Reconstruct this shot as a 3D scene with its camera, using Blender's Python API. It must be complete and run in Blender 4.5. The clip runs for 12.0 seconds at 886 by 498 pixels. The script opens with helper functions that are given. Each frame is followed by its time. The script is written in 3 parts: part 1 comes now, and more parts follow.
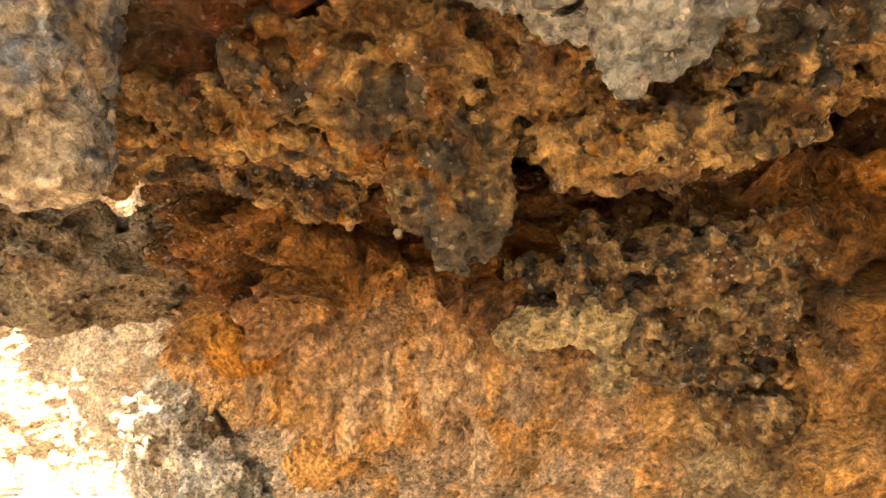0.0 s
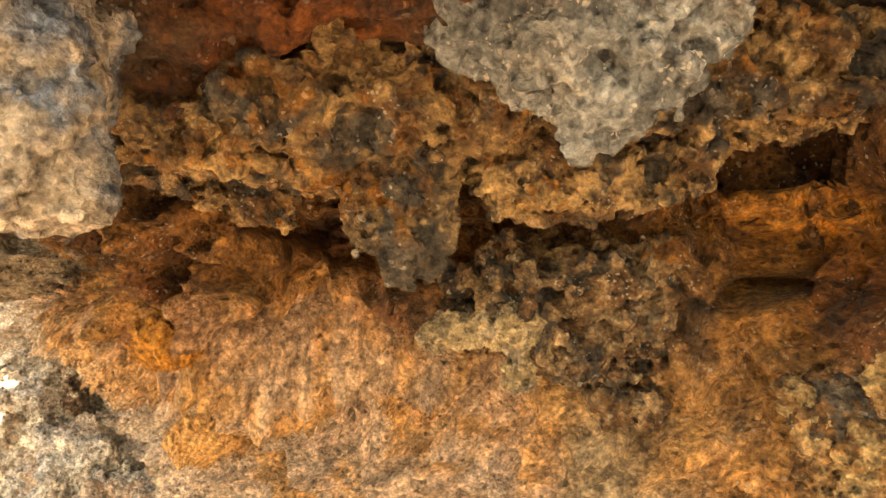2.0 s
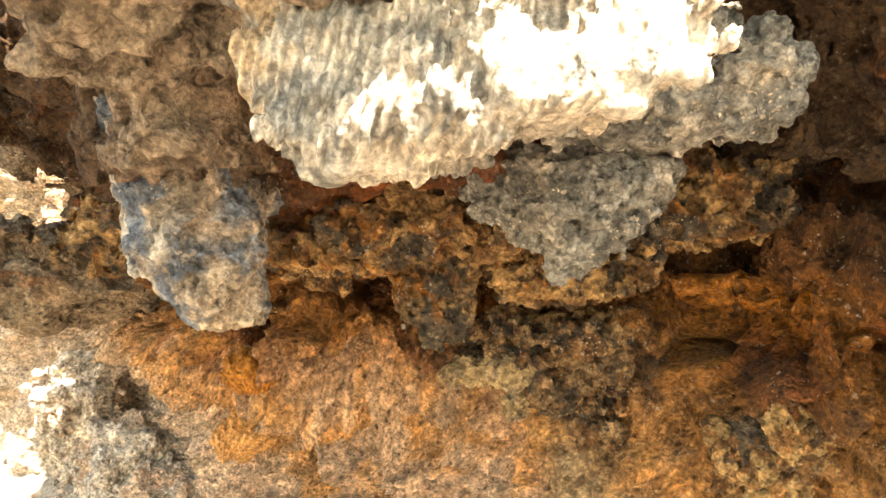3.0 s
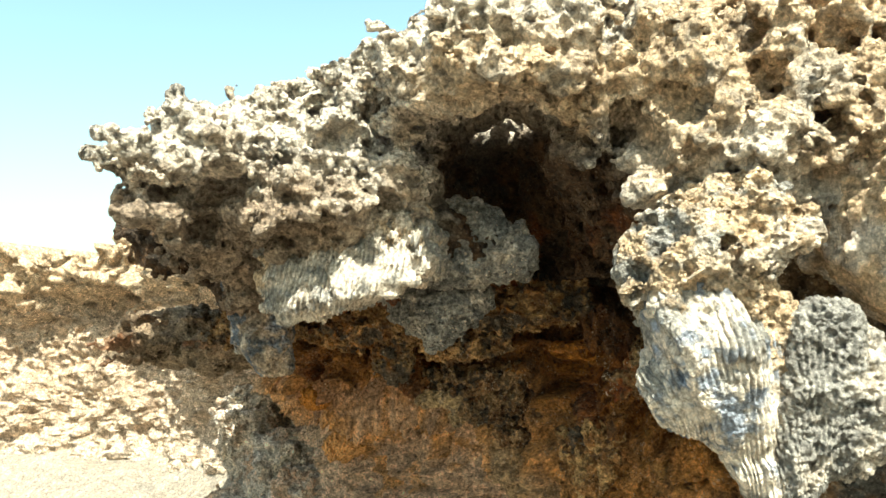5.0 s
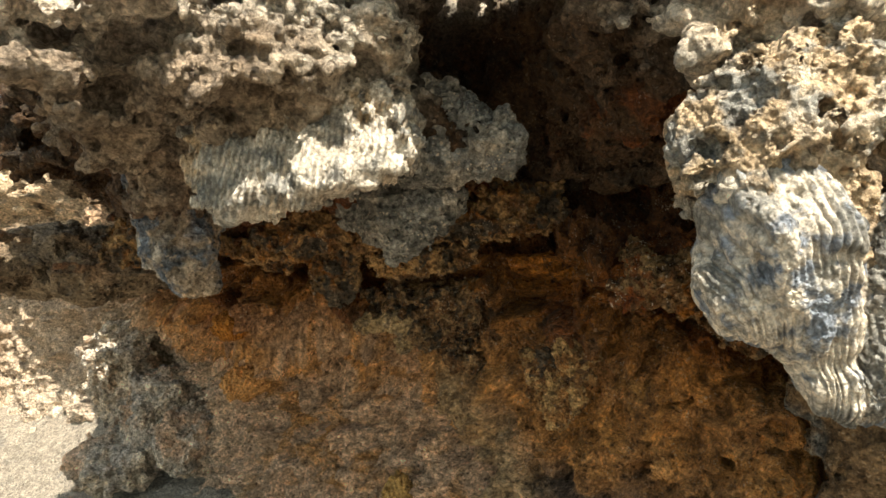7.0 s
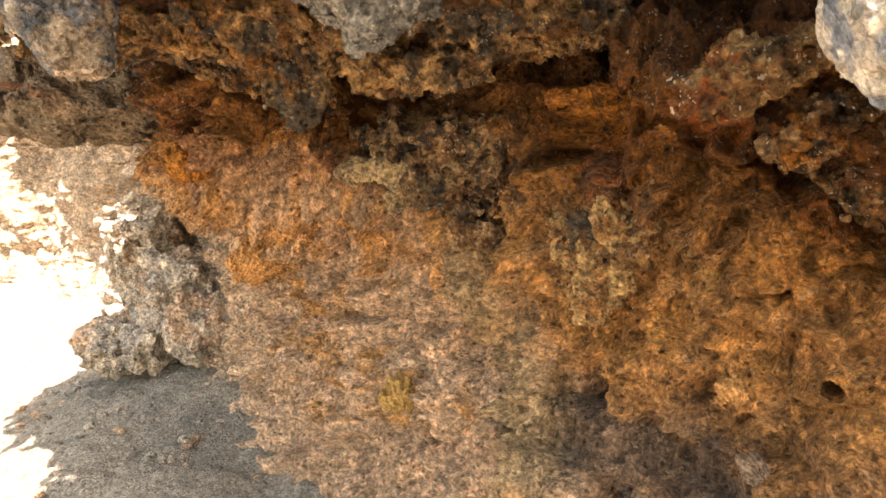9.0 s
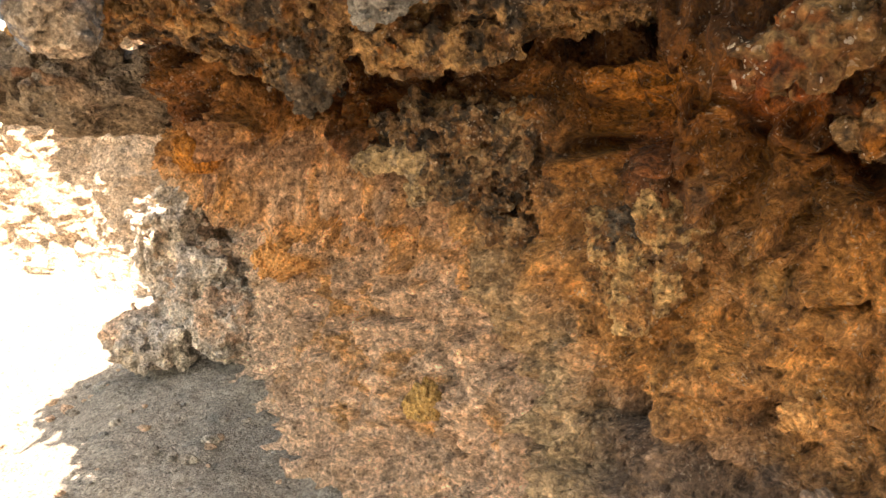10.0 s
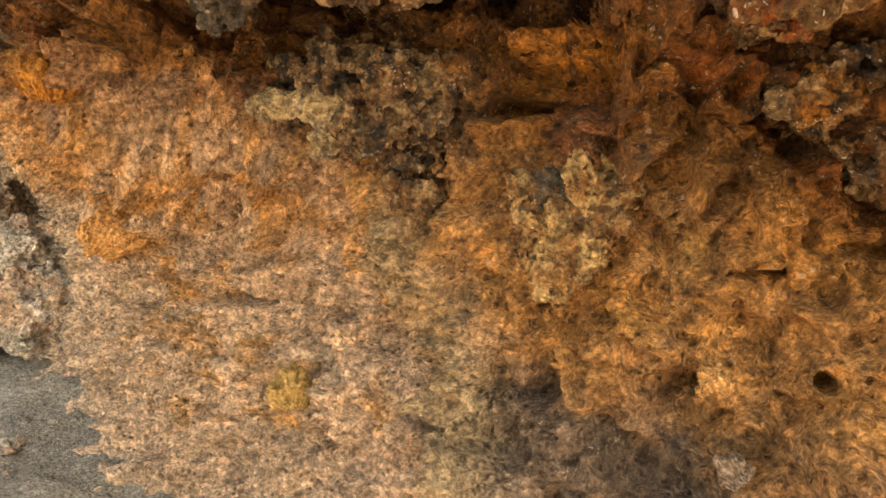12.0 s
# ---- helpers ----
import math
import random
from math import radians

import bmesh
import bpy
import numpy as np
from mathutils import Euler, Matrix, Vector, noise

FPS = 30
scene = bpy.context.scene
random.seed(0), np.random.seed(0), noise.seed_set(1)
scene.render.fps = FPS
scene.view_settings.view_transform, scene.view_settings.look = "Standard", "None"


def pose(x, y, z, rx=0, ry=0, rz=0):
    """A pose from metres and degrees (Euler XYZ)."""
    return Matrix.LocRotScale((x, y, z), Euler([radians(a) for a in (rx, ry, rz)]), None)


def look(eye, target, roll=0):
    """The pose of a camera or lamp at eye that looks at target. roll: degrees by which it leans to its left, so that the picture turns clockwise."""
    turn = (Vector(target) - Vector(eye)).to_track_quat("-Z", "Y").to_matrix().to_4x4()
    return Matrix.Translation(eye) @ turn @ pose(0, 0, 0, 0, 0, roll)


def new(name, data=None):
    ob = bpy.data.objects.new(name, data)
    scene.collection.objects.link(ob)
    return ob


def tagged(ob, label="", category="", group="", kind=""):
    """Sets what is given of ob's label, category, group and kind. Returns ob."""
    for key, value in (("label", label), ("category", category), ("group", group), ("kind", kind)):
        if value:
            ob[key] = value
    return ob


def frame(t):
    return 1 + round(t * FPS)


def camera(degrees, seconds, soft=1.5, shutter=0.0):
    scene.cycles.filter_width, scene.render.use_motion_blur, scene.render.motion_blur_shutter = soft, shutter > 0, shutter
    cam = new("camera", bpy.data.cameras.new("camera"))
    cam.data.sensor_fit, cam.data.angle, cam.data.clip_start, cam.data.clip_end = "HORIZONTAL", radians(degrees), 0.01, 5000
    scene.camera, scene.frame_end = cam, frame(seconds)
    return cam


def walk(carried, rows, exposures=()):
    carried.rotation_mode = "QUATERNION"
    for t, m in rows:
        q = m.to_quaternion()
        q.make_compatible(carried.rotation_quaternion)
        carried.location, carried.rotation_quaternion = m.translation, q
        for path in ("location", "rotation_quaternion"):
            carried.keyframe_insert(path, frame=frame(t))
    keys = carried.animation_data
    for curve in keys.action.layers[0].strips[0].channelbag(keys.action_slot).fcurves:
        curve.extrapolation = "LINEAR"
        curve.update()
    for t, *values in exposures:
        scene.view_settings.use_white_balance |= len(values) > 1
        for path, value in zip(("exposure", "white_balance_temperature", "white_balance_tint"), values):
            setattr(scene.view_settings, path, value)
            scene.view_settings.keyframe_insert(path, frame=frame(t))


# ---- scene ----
cam = camera(63.5, 12.0)
PATH = [
    (0, pose(-0.073, 0.990, 0.939, 94.35, 6.01, 2.34)),
    (0.5, pose(-0.062, 1.078, 0.969, 84.91, 6.67, -5.30)),
    (1, pose(-0.129, 1.092, 0.970, 81.29, 5.50, -11.28)),
    (1.5, pose(-0.081, 1.070, 0.998, 85.30, 5.01, -8.78)),
    (2, pose(-0.151, 0.921, 0.988, 90.73, 4.02, -9.27)),
    (2.5, pose(-0.219, 0.811, 1.047, 90.60, 3.21, -11.07)),
    (2.7, pose(-0.229, 0.761, 1.067, 90.09, 2.77, -10.65)),
    (4.3, pose(0.030, 0.055, 1.143, 91.84, 3.52, 0.67)),
    (4.5, pose(0.073, -0.009, 1.154, 91.98, 3.69, 1.39)),
    (5, pose(0.184, -0.179, 1.176, 93.69, 3.73, 4.32)),
    (5.5, pose(0.260, -0.294, 1.170, 95.17, 3.39, 6.33)),
    (6, pose(0.211, -0.261, 1.152, 95.60, 3.10, 5.64)),
    (6.5, pose(0.055, -0.084, 1.149, 93.59, 3.97, -1.98)),
    (7, pose(-0.027, 0.083, 1.120, 88.01, 3.79, -6.72)),
    (7.5, pose(0.012, 0.179, 1.051, 86.82, 2.57, -9.62)),
    (7.7, pose(0.039, 0.221, 0.964, 86.27, 1.38, -8.57)),
    (9.3, pose(0.182, 0.528, 0.906, 83.14, -0.01, 2.11)),
    (9.5, pose(0.196, 0.561, 0.901, 84.13, -0.30, 2.75)),
    (10, pose(0.181, 0.591, 0.905, 82.83, -0.16, 4.35)),
    (10.5, pose(0.177, 0.580, 0.882, 81.61, -1.71, 0.64)),
    (11, pose(0.116, 0.639, 0.878, 82.85, -3.85, -10.28)),
    (11.5, pose(0.071, 0.644, 0.866, 84.19, -3.75, -11.94)),
    (12, pose(0.049, 0.670, 0.805, 85.10, -4.86, -10.11)),
]
EXPOSURES = [(0, 3.3, 8800, 20), (1, 3.2, 8900, 20), (1.5, 3.3, 8800, 20), (2.7, 3.35, 7700, 16), (4.3, 2.2, 6500, 6), (5, 1.7, 6300, 0),
             (5.5, 1.45, 6200, 0), (6.2, 1.3, 6200, 0), (7, 1.3, 6600, 8), (7.7, 2.0, 6900, 14), (9.3, 2.8, 7300, 22), (10.5, 2.85, 7400, 22), (12, 2.95, 7900, 20)]
walk(cam, PATH, EXPOSURES)

# ---- light ----
SUN_DIR = Vector((0.25, -0.63, 0.98)).normalized()
world = bpy.data.worlds.new("sky")
world.use_nodes = True
scene.world = world
sky = world.node_tree.nodes.new("ShaderNodeTexSky")
sky.sky_type = 'NISHITA'
sky.sun_disc = False
sky.sun_elevation = math.asin(SUN_DIR.z)
sky.sun_rotation = math.atan2(SUN_DIR.x, SUN_DIR.y)
sky.air_density = 1.4
sky.dust_density = 3.0
sky.ozone_density = 0.4
cast = world.node_tree.nodes.new("ShaderNodeVectorMath")
cast.operation = 'MULTIPLY'
cast.inputs[1].default_value = (0.95, 1.04, 0.97)
world.node_tree.links.new(sky.outputs[0], cast.inputs[0])
world.node_tree.links.new(cast.outputs[0], world.node_tree.nodes["Background"].inputs[0])
world.node_tree.nodes["Background"].inputs[1].default_value = 0.10
sun = new("sun", bpy.data.lights.new("sun", 'SUN'))
sun.data.energy, sun.data.angle, sun.data.color = 5.0, radians(0.5), (1.0, 0.95, 0.86)
sun.matrix_world = look(SUN_DIR * 20, (0, 0, 0))

# ---- noise in numpy ----
RNG = np.random.RandomState(7)
TAB = RNG.rand(4096, 4).astype(np.float32)


def lattice(p, size, shift=0.0):
    q = np.asarray(p, np.float32) / np.float32(size) - np.float32(shift)
    i = np.floor(q).astype(np.int32)
    return i, q - i, np.ascontiguousarray(i.T) * np.array([[73856093], [19349663], [83492791]], np.int32)


STEP = np.array((73856093, 19349663, 83492791), np.int32)
TABS = [np.ascontiguousarray(TAB[:, k]) for k in range(4)]


def vnoise(p, size):
    """Smooth value noise in -1..1 with features of that size."""
    i, f, k = lattice(p, size)
    f = np.ascontiguousarray((f * f * f * (f * (f * 6 - 15) + 10)).T)
    x, y, z = ((k[a], k[a] + STEP[a]) for a in range(3))
    at = lambda dx, dy, dz: TABS[0][(x[dx] ^ y[dy] ^ z[dz]) & 4095]
    row = lambda dy, dz: at(0, dy, dz) + (at(1, dy, dz) - at(0, dy, dz)) * f[0]
    low, high = (row(0, dz) + (row(1, dz) - row(0, dz)) * f[1] for dz in (0, 1))
    return (low + (high - low) * f[2]) * 2 - 1


def fbm(p, size, octaves=4, gain=0.5):
    out, a, norm_ = 0, 1.0, 0
    for k in range(octaves):
        out = out + a * vnoise(p + 17.3 * k, size)
        norm_ += a
        a, size = a * gain, size * 0.5
    return out / norm_


def worley(p, size, reach=(-1, 0, 1), shift=0.0):
    """Distance to the nearest scattered point, in cells, and that point's random number."""
    i, f, k = lattice(p, size, shift)
    f = np.ascontiguousarray(f.T) + np.float32(shift)
    best = np.full(f.shape[1], 9.0, np.float32)
    rand = np.zeros(f.shape[1], np.float32)
    for dx in reach:
        for dy in reach:
            for dz in reach:
                h = ((k[0] + STEP[0] * dx) ^ (k[1] + STEP[1] * dy) ^ (k[2] + STEP[2] * dz)) & 4095
                d = (TABS[0][h] + (dx - f[0])) ** 2 + (TABS[1][h] + (dy - f[1])) ** 2 + (TABS[2][h] + (dz - f[2])) ** 2
                near = d < best
                np.copyto(best, d, where=near)
                np.copyto(rand, TABS[3][h], where=near)
    return np.sqrt(best), rand


def smooth(a, b, x):
    t = np.clip((x - a) / (b - a), 0, 1)
    return t * t * (3 - 2 * t)


def plates(h, step):
    """Turns smooth heights into broken plates with sharp edges."""
    q = h / step
    k = np.floor(q)
    return (k + smooth(0.0, 0.22, q - k)) * step


def pits(p, size, radius=0.5, share=0.6):
    """Holes eaten into the rock, 0..1."""
    d, r = worley(p, size, (0, 1), 0.5)
    return smooth(radius, radius * 0.3, d) * (r < share)


def cobbles(p, size):
    """Broken blocks: how far inside one's block, 0..1 from its edge, and the block's random number."""
    i, f, k = lattice(p, size)
    f = np.ascontiguousarray(f.T)
    first = np.full(f.shape[1], 9.0, np.float32)
    second = first.copy()
    rand = np.zeros(f.shape[1], np.float32)
    for dx in (-1, 0, 1):
        for dy in (-1, 0, 1):
            for dz in (-1, 0, 1):
                h = ((k[0] + STEP[0] * dx) ^ (k[1] + STEP[1] * dy) ^ (k[2] + STEP[2] * dz)) & 4095
                d = (TABS[0][h] + (dx - f[0])) ** 2 + (TABS[1][h] + (dy - f[1])) ** 2 + (TABS[2][h] + (dz - f[2])) ** 2
                near = d < first
                second = np.where(near, first, np.minimum(second, d))
                np.copyto(rand, TABS[3][h], where=near)
                first = np.where(near, d, first)
    return smooth(0.0, 0.35, np.sqrt(second) - np.sqrt(first)), rand


# ---- meshes ----
def make_mesh(name, verts, quads, material, tint=None, ribs=None, flat=False):
    me = bpy.data.meshes.new(name)
    n, m = len(verts), len(quads)
    k = quads.shape[1]
    me.vertices.add(n)
    me.vertices.foreach_set("co", np.ascontiguousarray(verts, np.float32).ravel())
    me.loops.add(m * k)
    me.loops.foreach_set("vertex_index", np.ascontiguousarray(quads, np.int32).ravel())
    me.polygons.add(m)
    me.polygons.foreach_set("loop_start", np.arange(0, m * k, k, dtype=np.int32))
    me.polygons.foreach_set("loop_total", np.full(m, k, np.int32))
    me.update(calc_edges=True)
    me.polygons.foreach_set("use_smooth", np.full(len(me.polygons), not flat))
    if tint is not None:
        at = me.attributes.new("tint", 'FLOAT_COLOR', 'POINT')
        at.data.foreach_set("color", np.concatenate([tint, np.ones((n, 1))], 1).astype(np.float32).ravel())
    at = me.attributes.new("ribs", 'FLOAT_VECTOR', 'POINT')
    at.data.foreach_set("vector", np.ascontiguousarray(np.zeros((n, 3)) if ribs is None else ribs, np.float32).ravel())
    me.materials.append(material)
    return me


def grid_quads(nu, nv):
    i = np.arange(nu * nv).reshape(nu, nv)
    return np.stack([i[:-1, :-1], i[1:, :-1], i[1:, 1:], i[:-1, 1:]], -1).reshape(-1, 4)


def surface_net(vol, origin, h):
    """The surface on which vol is 0, as quads."""
    nx, ny, nz = vol.shape
    cells = (nx - 1, ny - 1, nz - 1)
    acc = np.zeros(cells + (3,), np.float32)
    cnt = np.zeros(cells, np.float32)
    inside = vol < 0
    edges = []
    for ax in range(3):
        a = [slice(None)] * 3
        b = [slice(None)] * 3
        a[ax], b[ax] = slice(0, -1), slice(1, None)
        va, vb = vol[tuple(a)], vol[tuple(b)]
        cross = np.argwhere(inside[tuple(a)] != inside[tuple(b)])
        x0, x1 = va[tuple(cross.T)], vb[tuple(cross.T)]
        pos = cross.astype(np.float32)
        pos[:, ax] += x0 / (x0 - x1)
        o1, o2 = [k for k in range(3) if k != ax]
        for d1 in (0, -1):
            for d2 in (0, -1):
                c = cross.copy()
                c[:, o1] += d1
                c[:, o2] += d2
                ok = ((c >= 0) & (c < cells)).all(1)
                np.add.at(acc, tuple(c[ok].T), pos[ok])
                np.add.at(cnt, tuple(c[ok].T), 1)
        edges.append((ax, cross, x0 < 0))
    active = np.argwhere(cnt > 0)
    index = np.full(cells, -1, np.int64)
    index[tuple(active.T)] = np.arange(len(active))
    verts = acc[tuple(active.T)] / cnt[tuple(active.T)][:, None] * h + origin
    quads = []
    for ax, cross, first in edges:
        o1, o2 = [k for k in range(3) if k != ax]
        ring = []
        for d1, d2 in ((-1, -1), (0, -1), (0, 0), (-1, 0)):
            c = cross.copy()
            c[:, o1] += d1
            c[:, o2] += d2
            ok = ((c >= 0) & (c < cells)).all(1)
            ring.append(np.where(ok, index[tuple(np.clip(c, 0, np.array(cells) - 1).T)], -1))
        q = np.stack(ring, 1)
        flip = first if ax != 1 else ~first
        q = np.where(flip[:, None], q, q[:, ::-1])
        quads.append(q[(q >= 0).all(1)])
    return verts, np.concatenate(quads)


def normals(v, q):
    n = np.cross(v[q[:, 2]] - v[q[:, 0]], v[q[:, 3]] - v[q[:, 1]])
    out = np.stack([sum(np.bincount(q[:, k], n[:, a], len(v)) for k in range(4)) for a in range(3)], 1)
    if ((v - v.mean(0)) * out).sum() < 0:
        out = -out
    return out / (np.linalg.norm(out, axis=1, keepdims=True) + 1e-12)


def subdivide(v, q, chosen=None):
    """Splits quads in four; gives vertices, quads and which vertices may move."""
    rest = q[:0] if chosen is None else q[~chosen]
    q = q if chosen is None else q[chosen]
    n = len(v)
    ends = np.sort(np.stack([q, np.roll(q, -1, 1)], -1).reshape(-1, 2), 1)
    key, inverse = np.unique(ends[:, 0] * n + ends[:, 1], return_inverse=True)
    a, b = key // n, key % n
    mid = n + inverse.reshape(-1, 4)
    centre = n + len(key) + np.arange(len(q))
    out = np.concatenate([v, (v[a] + v[b]) / 2, v[q].mean(1)])
    quads = np.concatenate([np.stack([q[:, k], mid[:, k], centre, mid[:, k - 1]], 1) for k in range(4)])
    fixed = np.zeros(len(out), bool)
    fixed[rest.ravel()] = True
    fixed[n:n + len(key)] = fixed[a] & fixed[b]
    return out, np.concatenate([quads, rest]), ~fixed


def relax(v, q):
    """Rounds the facets that splitting leaves."""
    total = np.stack([sum(np.bincount(q[:, k], v[np.roll(q, -1, 1)[:, k], a] + v[np.roll(q, 1, 1)[:, k], a], len(v)) for k in range(4)) for a in range(3)], 1)
    count = sum(np.bincount(q[:, k], minlength=len(v)) for k in range(4)) * 2.0
    return 0.4 * v + 0.6 * total / np.maximum(count, 1)[:, None]


def crumbly(s=1.0, seed=0.0):
    """Small sharp relief: pits, crumbs and broken edges."""
    def f(p):
        p = (p + seed).astype(np.float32)
        r = 0.010 * s * (0.5 - 2.2 * np.abs(fbm(p + 7, 0.045 * s, 4, 0.65)))
        r -= 0.011 * s * pits(p + 1, 0.026 * s, 0.58, 0.5) + 0.0065 * s * pits(p + 3, 0.0125 * s, 0.6, 0.55)
        return r
    return f


def ellipsoid(p, c, r):
    q = (p - np.array(c, np.float32)) / np.array(r, np.float32)
    k = np.sqrt((q * q).sum(-1)) + 1e-9
    return (k - 1) * min(r)


def capsule(p, a, b, r):
    a, b = np.array(a, np.float32), np.array(b, np.float32)
    t = np.clip(((p - a) @ (b - a)) / ((b - a) @ (b - a)), 0, 1)
    return np.linalg.norm(p - a - t[..., None] * (b - a), axis=-1) - r


def blend(a, b, k):
    h = np.clip(0.5 + 0.5 * (b - a) / k, 0, 1)
    return b + (a - b) * h - k * h * (1 - h)


def carve(a, b, k):
    return -blend(-a, b, k)


def mix3(a, b, f):
    return a + (np.array(b) - a) * np.asarray(f)[:, None]


# ---- materials ----
class Nodes:
    """Short hand for wiring a material."""

    def __init__(self, tree):
        self.t = tree

    def add(self, kind, **values):
        n = self.t.nodes.new(kind)
        for key, value in values.items():
            n.inputs[key.replace("_", " ")].default_value = value
        return n

    def link(self, a, b):
        self.t.links.new(a, b)

    def math(self, op, a, b=None, c=None):
        n = self.t.nodes.new("ShaderNodeMath")
        n.operation = op
        for k, v in enumerate((a, b, c)):
            if v is None:
                continue
            if isinstance(v, (int, float)):
                n.inputs[k].default_value = v
            else:
                self.link(v, n.inputs[k])
        return n.outputs[0]

    def span(self, v, a, b, c, d):
        n = self.add("ShaderNodeMapRange", From_Min=a, From_Max=b, To_Min=c, To_Max=d)
        self.link(v, n.inputs["Value"])
        return n.outputs[0]


def rock_material(name, rough=0.92, bump=1.0, size=1.0, mottled=0.5, flecks=0.5, relief=0.012, crumb=1.0):
    """Weathered stone: patches, crumbs, grains and pale shell flecks over the colour that the mesh carries."""
    m = bpy.data.materials.new(name)
    m.use_nodes = True
    k = Nodes(m.node_tree)
    bsdf = m.node_tree.nodes["Principled BSDF"]
    bsdf.inputs["Roughness"].default_value = rough
    bsdf.inputs["Specular IOR Level"].default_value = 0.25
    tint = k.add("ShaderNodeAttribute")
    tint.attribute_name = "tint"
    ribs = k.add("ShaderNodeAttribute")
    ribs.attribute_name = "ribs"
    sep = k.add("ShaderNodeSeparateXYZ")
    k.link(ribs.outputs["Vector"], sep.inputs[0])
    pos = k.add("ShaderNodeNewGeometry").outputs["Position"]

    def noise(scale, detail, roughness):
        n = k.add("ShaderNodeTexNoise", Scale=scale / size, Detail=detail, Roughness=roughness)
        k.link(pos, n.inputs["Vector"])
        return n

    warp = noise(90.0, 2.0, 0.6)
    wv = k.add("ShaderNodeVectorMath")
    wv.operation = 'MULTIPLY_ADD'
    k.link(warp.outputs["Color"], wv.inputs[0])
    wv.inputs[1].default_value = (0.008 * size,) * 3
    k.link(pos, wv.inputs[2])

    def cells(scale):
        n = k.add("ShaderNodeTexVoronoi", Scale=scale / size)
        k.link(wv.outputs[0], n.inputs["Vector"])
        return n

    patch = noise(16.0, 8.0, 0.72)
    coarse = noise(45.0, 7.0, 0.74)
    fine = noise(230.0, 4.0, 0.7)
    where = noise(28.0, 3.0, 0.6)
    crumbs, grit, holes = cells(105.0), cells(260.0), cells(62.0)
    rib = k.math('MULTIPLY', k.math('SINE', k.math('MULTIPLY_ADD', coarse.outputs["Fac"], 7.0, sep.outputs[1])), sep.outputs[0])
    # colour
    a = k.span(patch.outputs["Fac"], 0.32, 0.68, 1 - mottled, 1 + mottled)
    b = k.span(coarse.outputs["Fac"], 0.36, 0.64, 1 - mottled * 0.9, 1 + mottled * 0.9)
    f = k.span(fine.outputs["Fac"], 0.30, 0.70, 0.72, 1.28)
    sc = k.add("ShaderNodeSeparateXYZ")
    k.link(grit.outputs["Color"], sc.inputs[0])
    cc = k.add("ShaderNodeSeparateXYZ")
    k.link(crumbs.outputs["Color"], cc.inputs[0])
    c = k.math('MULTIPLY', k.span(sc.outputs[0], 0.0, 1.0, 0.8, 1.2), k.span(cc.outputs[0], 0.0, 1.0, 0.82, 1.18))
    d = k.span(rib, -1.0, 1.0, 0.72, 1.28)
    # crevice shade put into the colour: small holes and gaps between crumbs
    crevice_shade = k.math('MULTIPLY', k.math('MAXIMUM', k.span(holes.outputs["Distance"], 0.12, 0.34, 1 - 0.6 * crumb, 1.0), k.span(where.outputs["Fac"], 0.42, 0.60, 0.35, 1.0)), k.span(crumbs.outputs["Distance"], 0.45, 0.75, 1.08, 0.72))
    c = k.math('MULTIPLY', c, crevice_shade)
    shade = k.math('MULTIPLY', k.math('MULTIPLY', k.math('MULTIPLY', a, b), k.math('MULTIPLY', c, d)), f)
    scale = k.add("ShaderNodeVectorMath")
    scale.operation = 'SCALE'
    k.link(tint.outputs["Color"], scale.inputs[0])
    k.link(shade, scale.inputs["Scale"])
    # pale shell bits lie in drifts, of two sizes
    drift = k.span(where.outputs["Fac"], 0.45, 0.62, 0.0, 1.0)
    small = k.math('MULTIPLY', k.math('GREATER_THAN', sc.outputs[1], 0.86), k.math('LESS_THAN', grit.outputs["Distance"], 0.45))
    large = k.math('MULTIPLY', k.math('GREATER_THAN', cc.outputs[1], 0.9), k.math('LESS_THAN', crumbs.outputs["Distance"], 0.36))
    bit = k.math('MULTIPLY', k.math('MAXIMUM', small, large), k.math('MULTIPLY', drift, flecks))
    mix = k.add("ShaderNodeMix")
    mix.data_type = 'RGBA'
    k.link(bit, mix.inputs["Factor"])
    k.link(scale.outputs[0], mix.inputs[6])
    mix.inputs[7].default_value = (0.66, 0.52, 0.37, 1)
    k.link(mix.outputs[2], bsdf.inputs["Base Color"])
    # relief
    h = k.math('MULTIPLY_ADD', coarse.outputs["Fac"], 1.6, k.math('MULTIPLY', fine.outputs["Fac"], 0.35))
    h = k.math('MULTIPLY_ADD', k.math('MULTIPLY', crumbs.outputs["Distance"], where.outputs["Fac"]), -0.9 * crumb, h)
    h = k.math('MULTIPLY_ADD', grit.outputs["Distance"], -0.16 * crumb, h)
    h = k.math('ADD', h, k.span(holes.outputs["Distance"], 0.10, 0.30, -0.55 * crumb, 0.0))
    h = k.math('MULTIPLY_ADD', rib, 0.16, h)
    bp = k.add("ShaderNodeBump", Strength=bump, Distance=relief * size)
    k.link(h, bp.inputs["Height"])
    k.link(bp.outputs[0], bsdf.inputs["Normal"])
    return m


ROCK = rock_material("weathered_limestone", mottled=0.55, relief=0.018)
SHELLY = rock_material("shelly_limestone", mottled=0.45, flecks=1.0, relief=0.016)
CREST = rock_material("sun_bleached_limestone", mottled=0.38, flecks=0.25, relief=0.020)
SAND = rock_material("shell_sand", mottled=0.3, relief=0.016, size=0.8)
CORAL = rock_material("fossil_coral", mottled=0.26, flecks=0.2, relief=0.010, crumb=0.5, size=0.9)

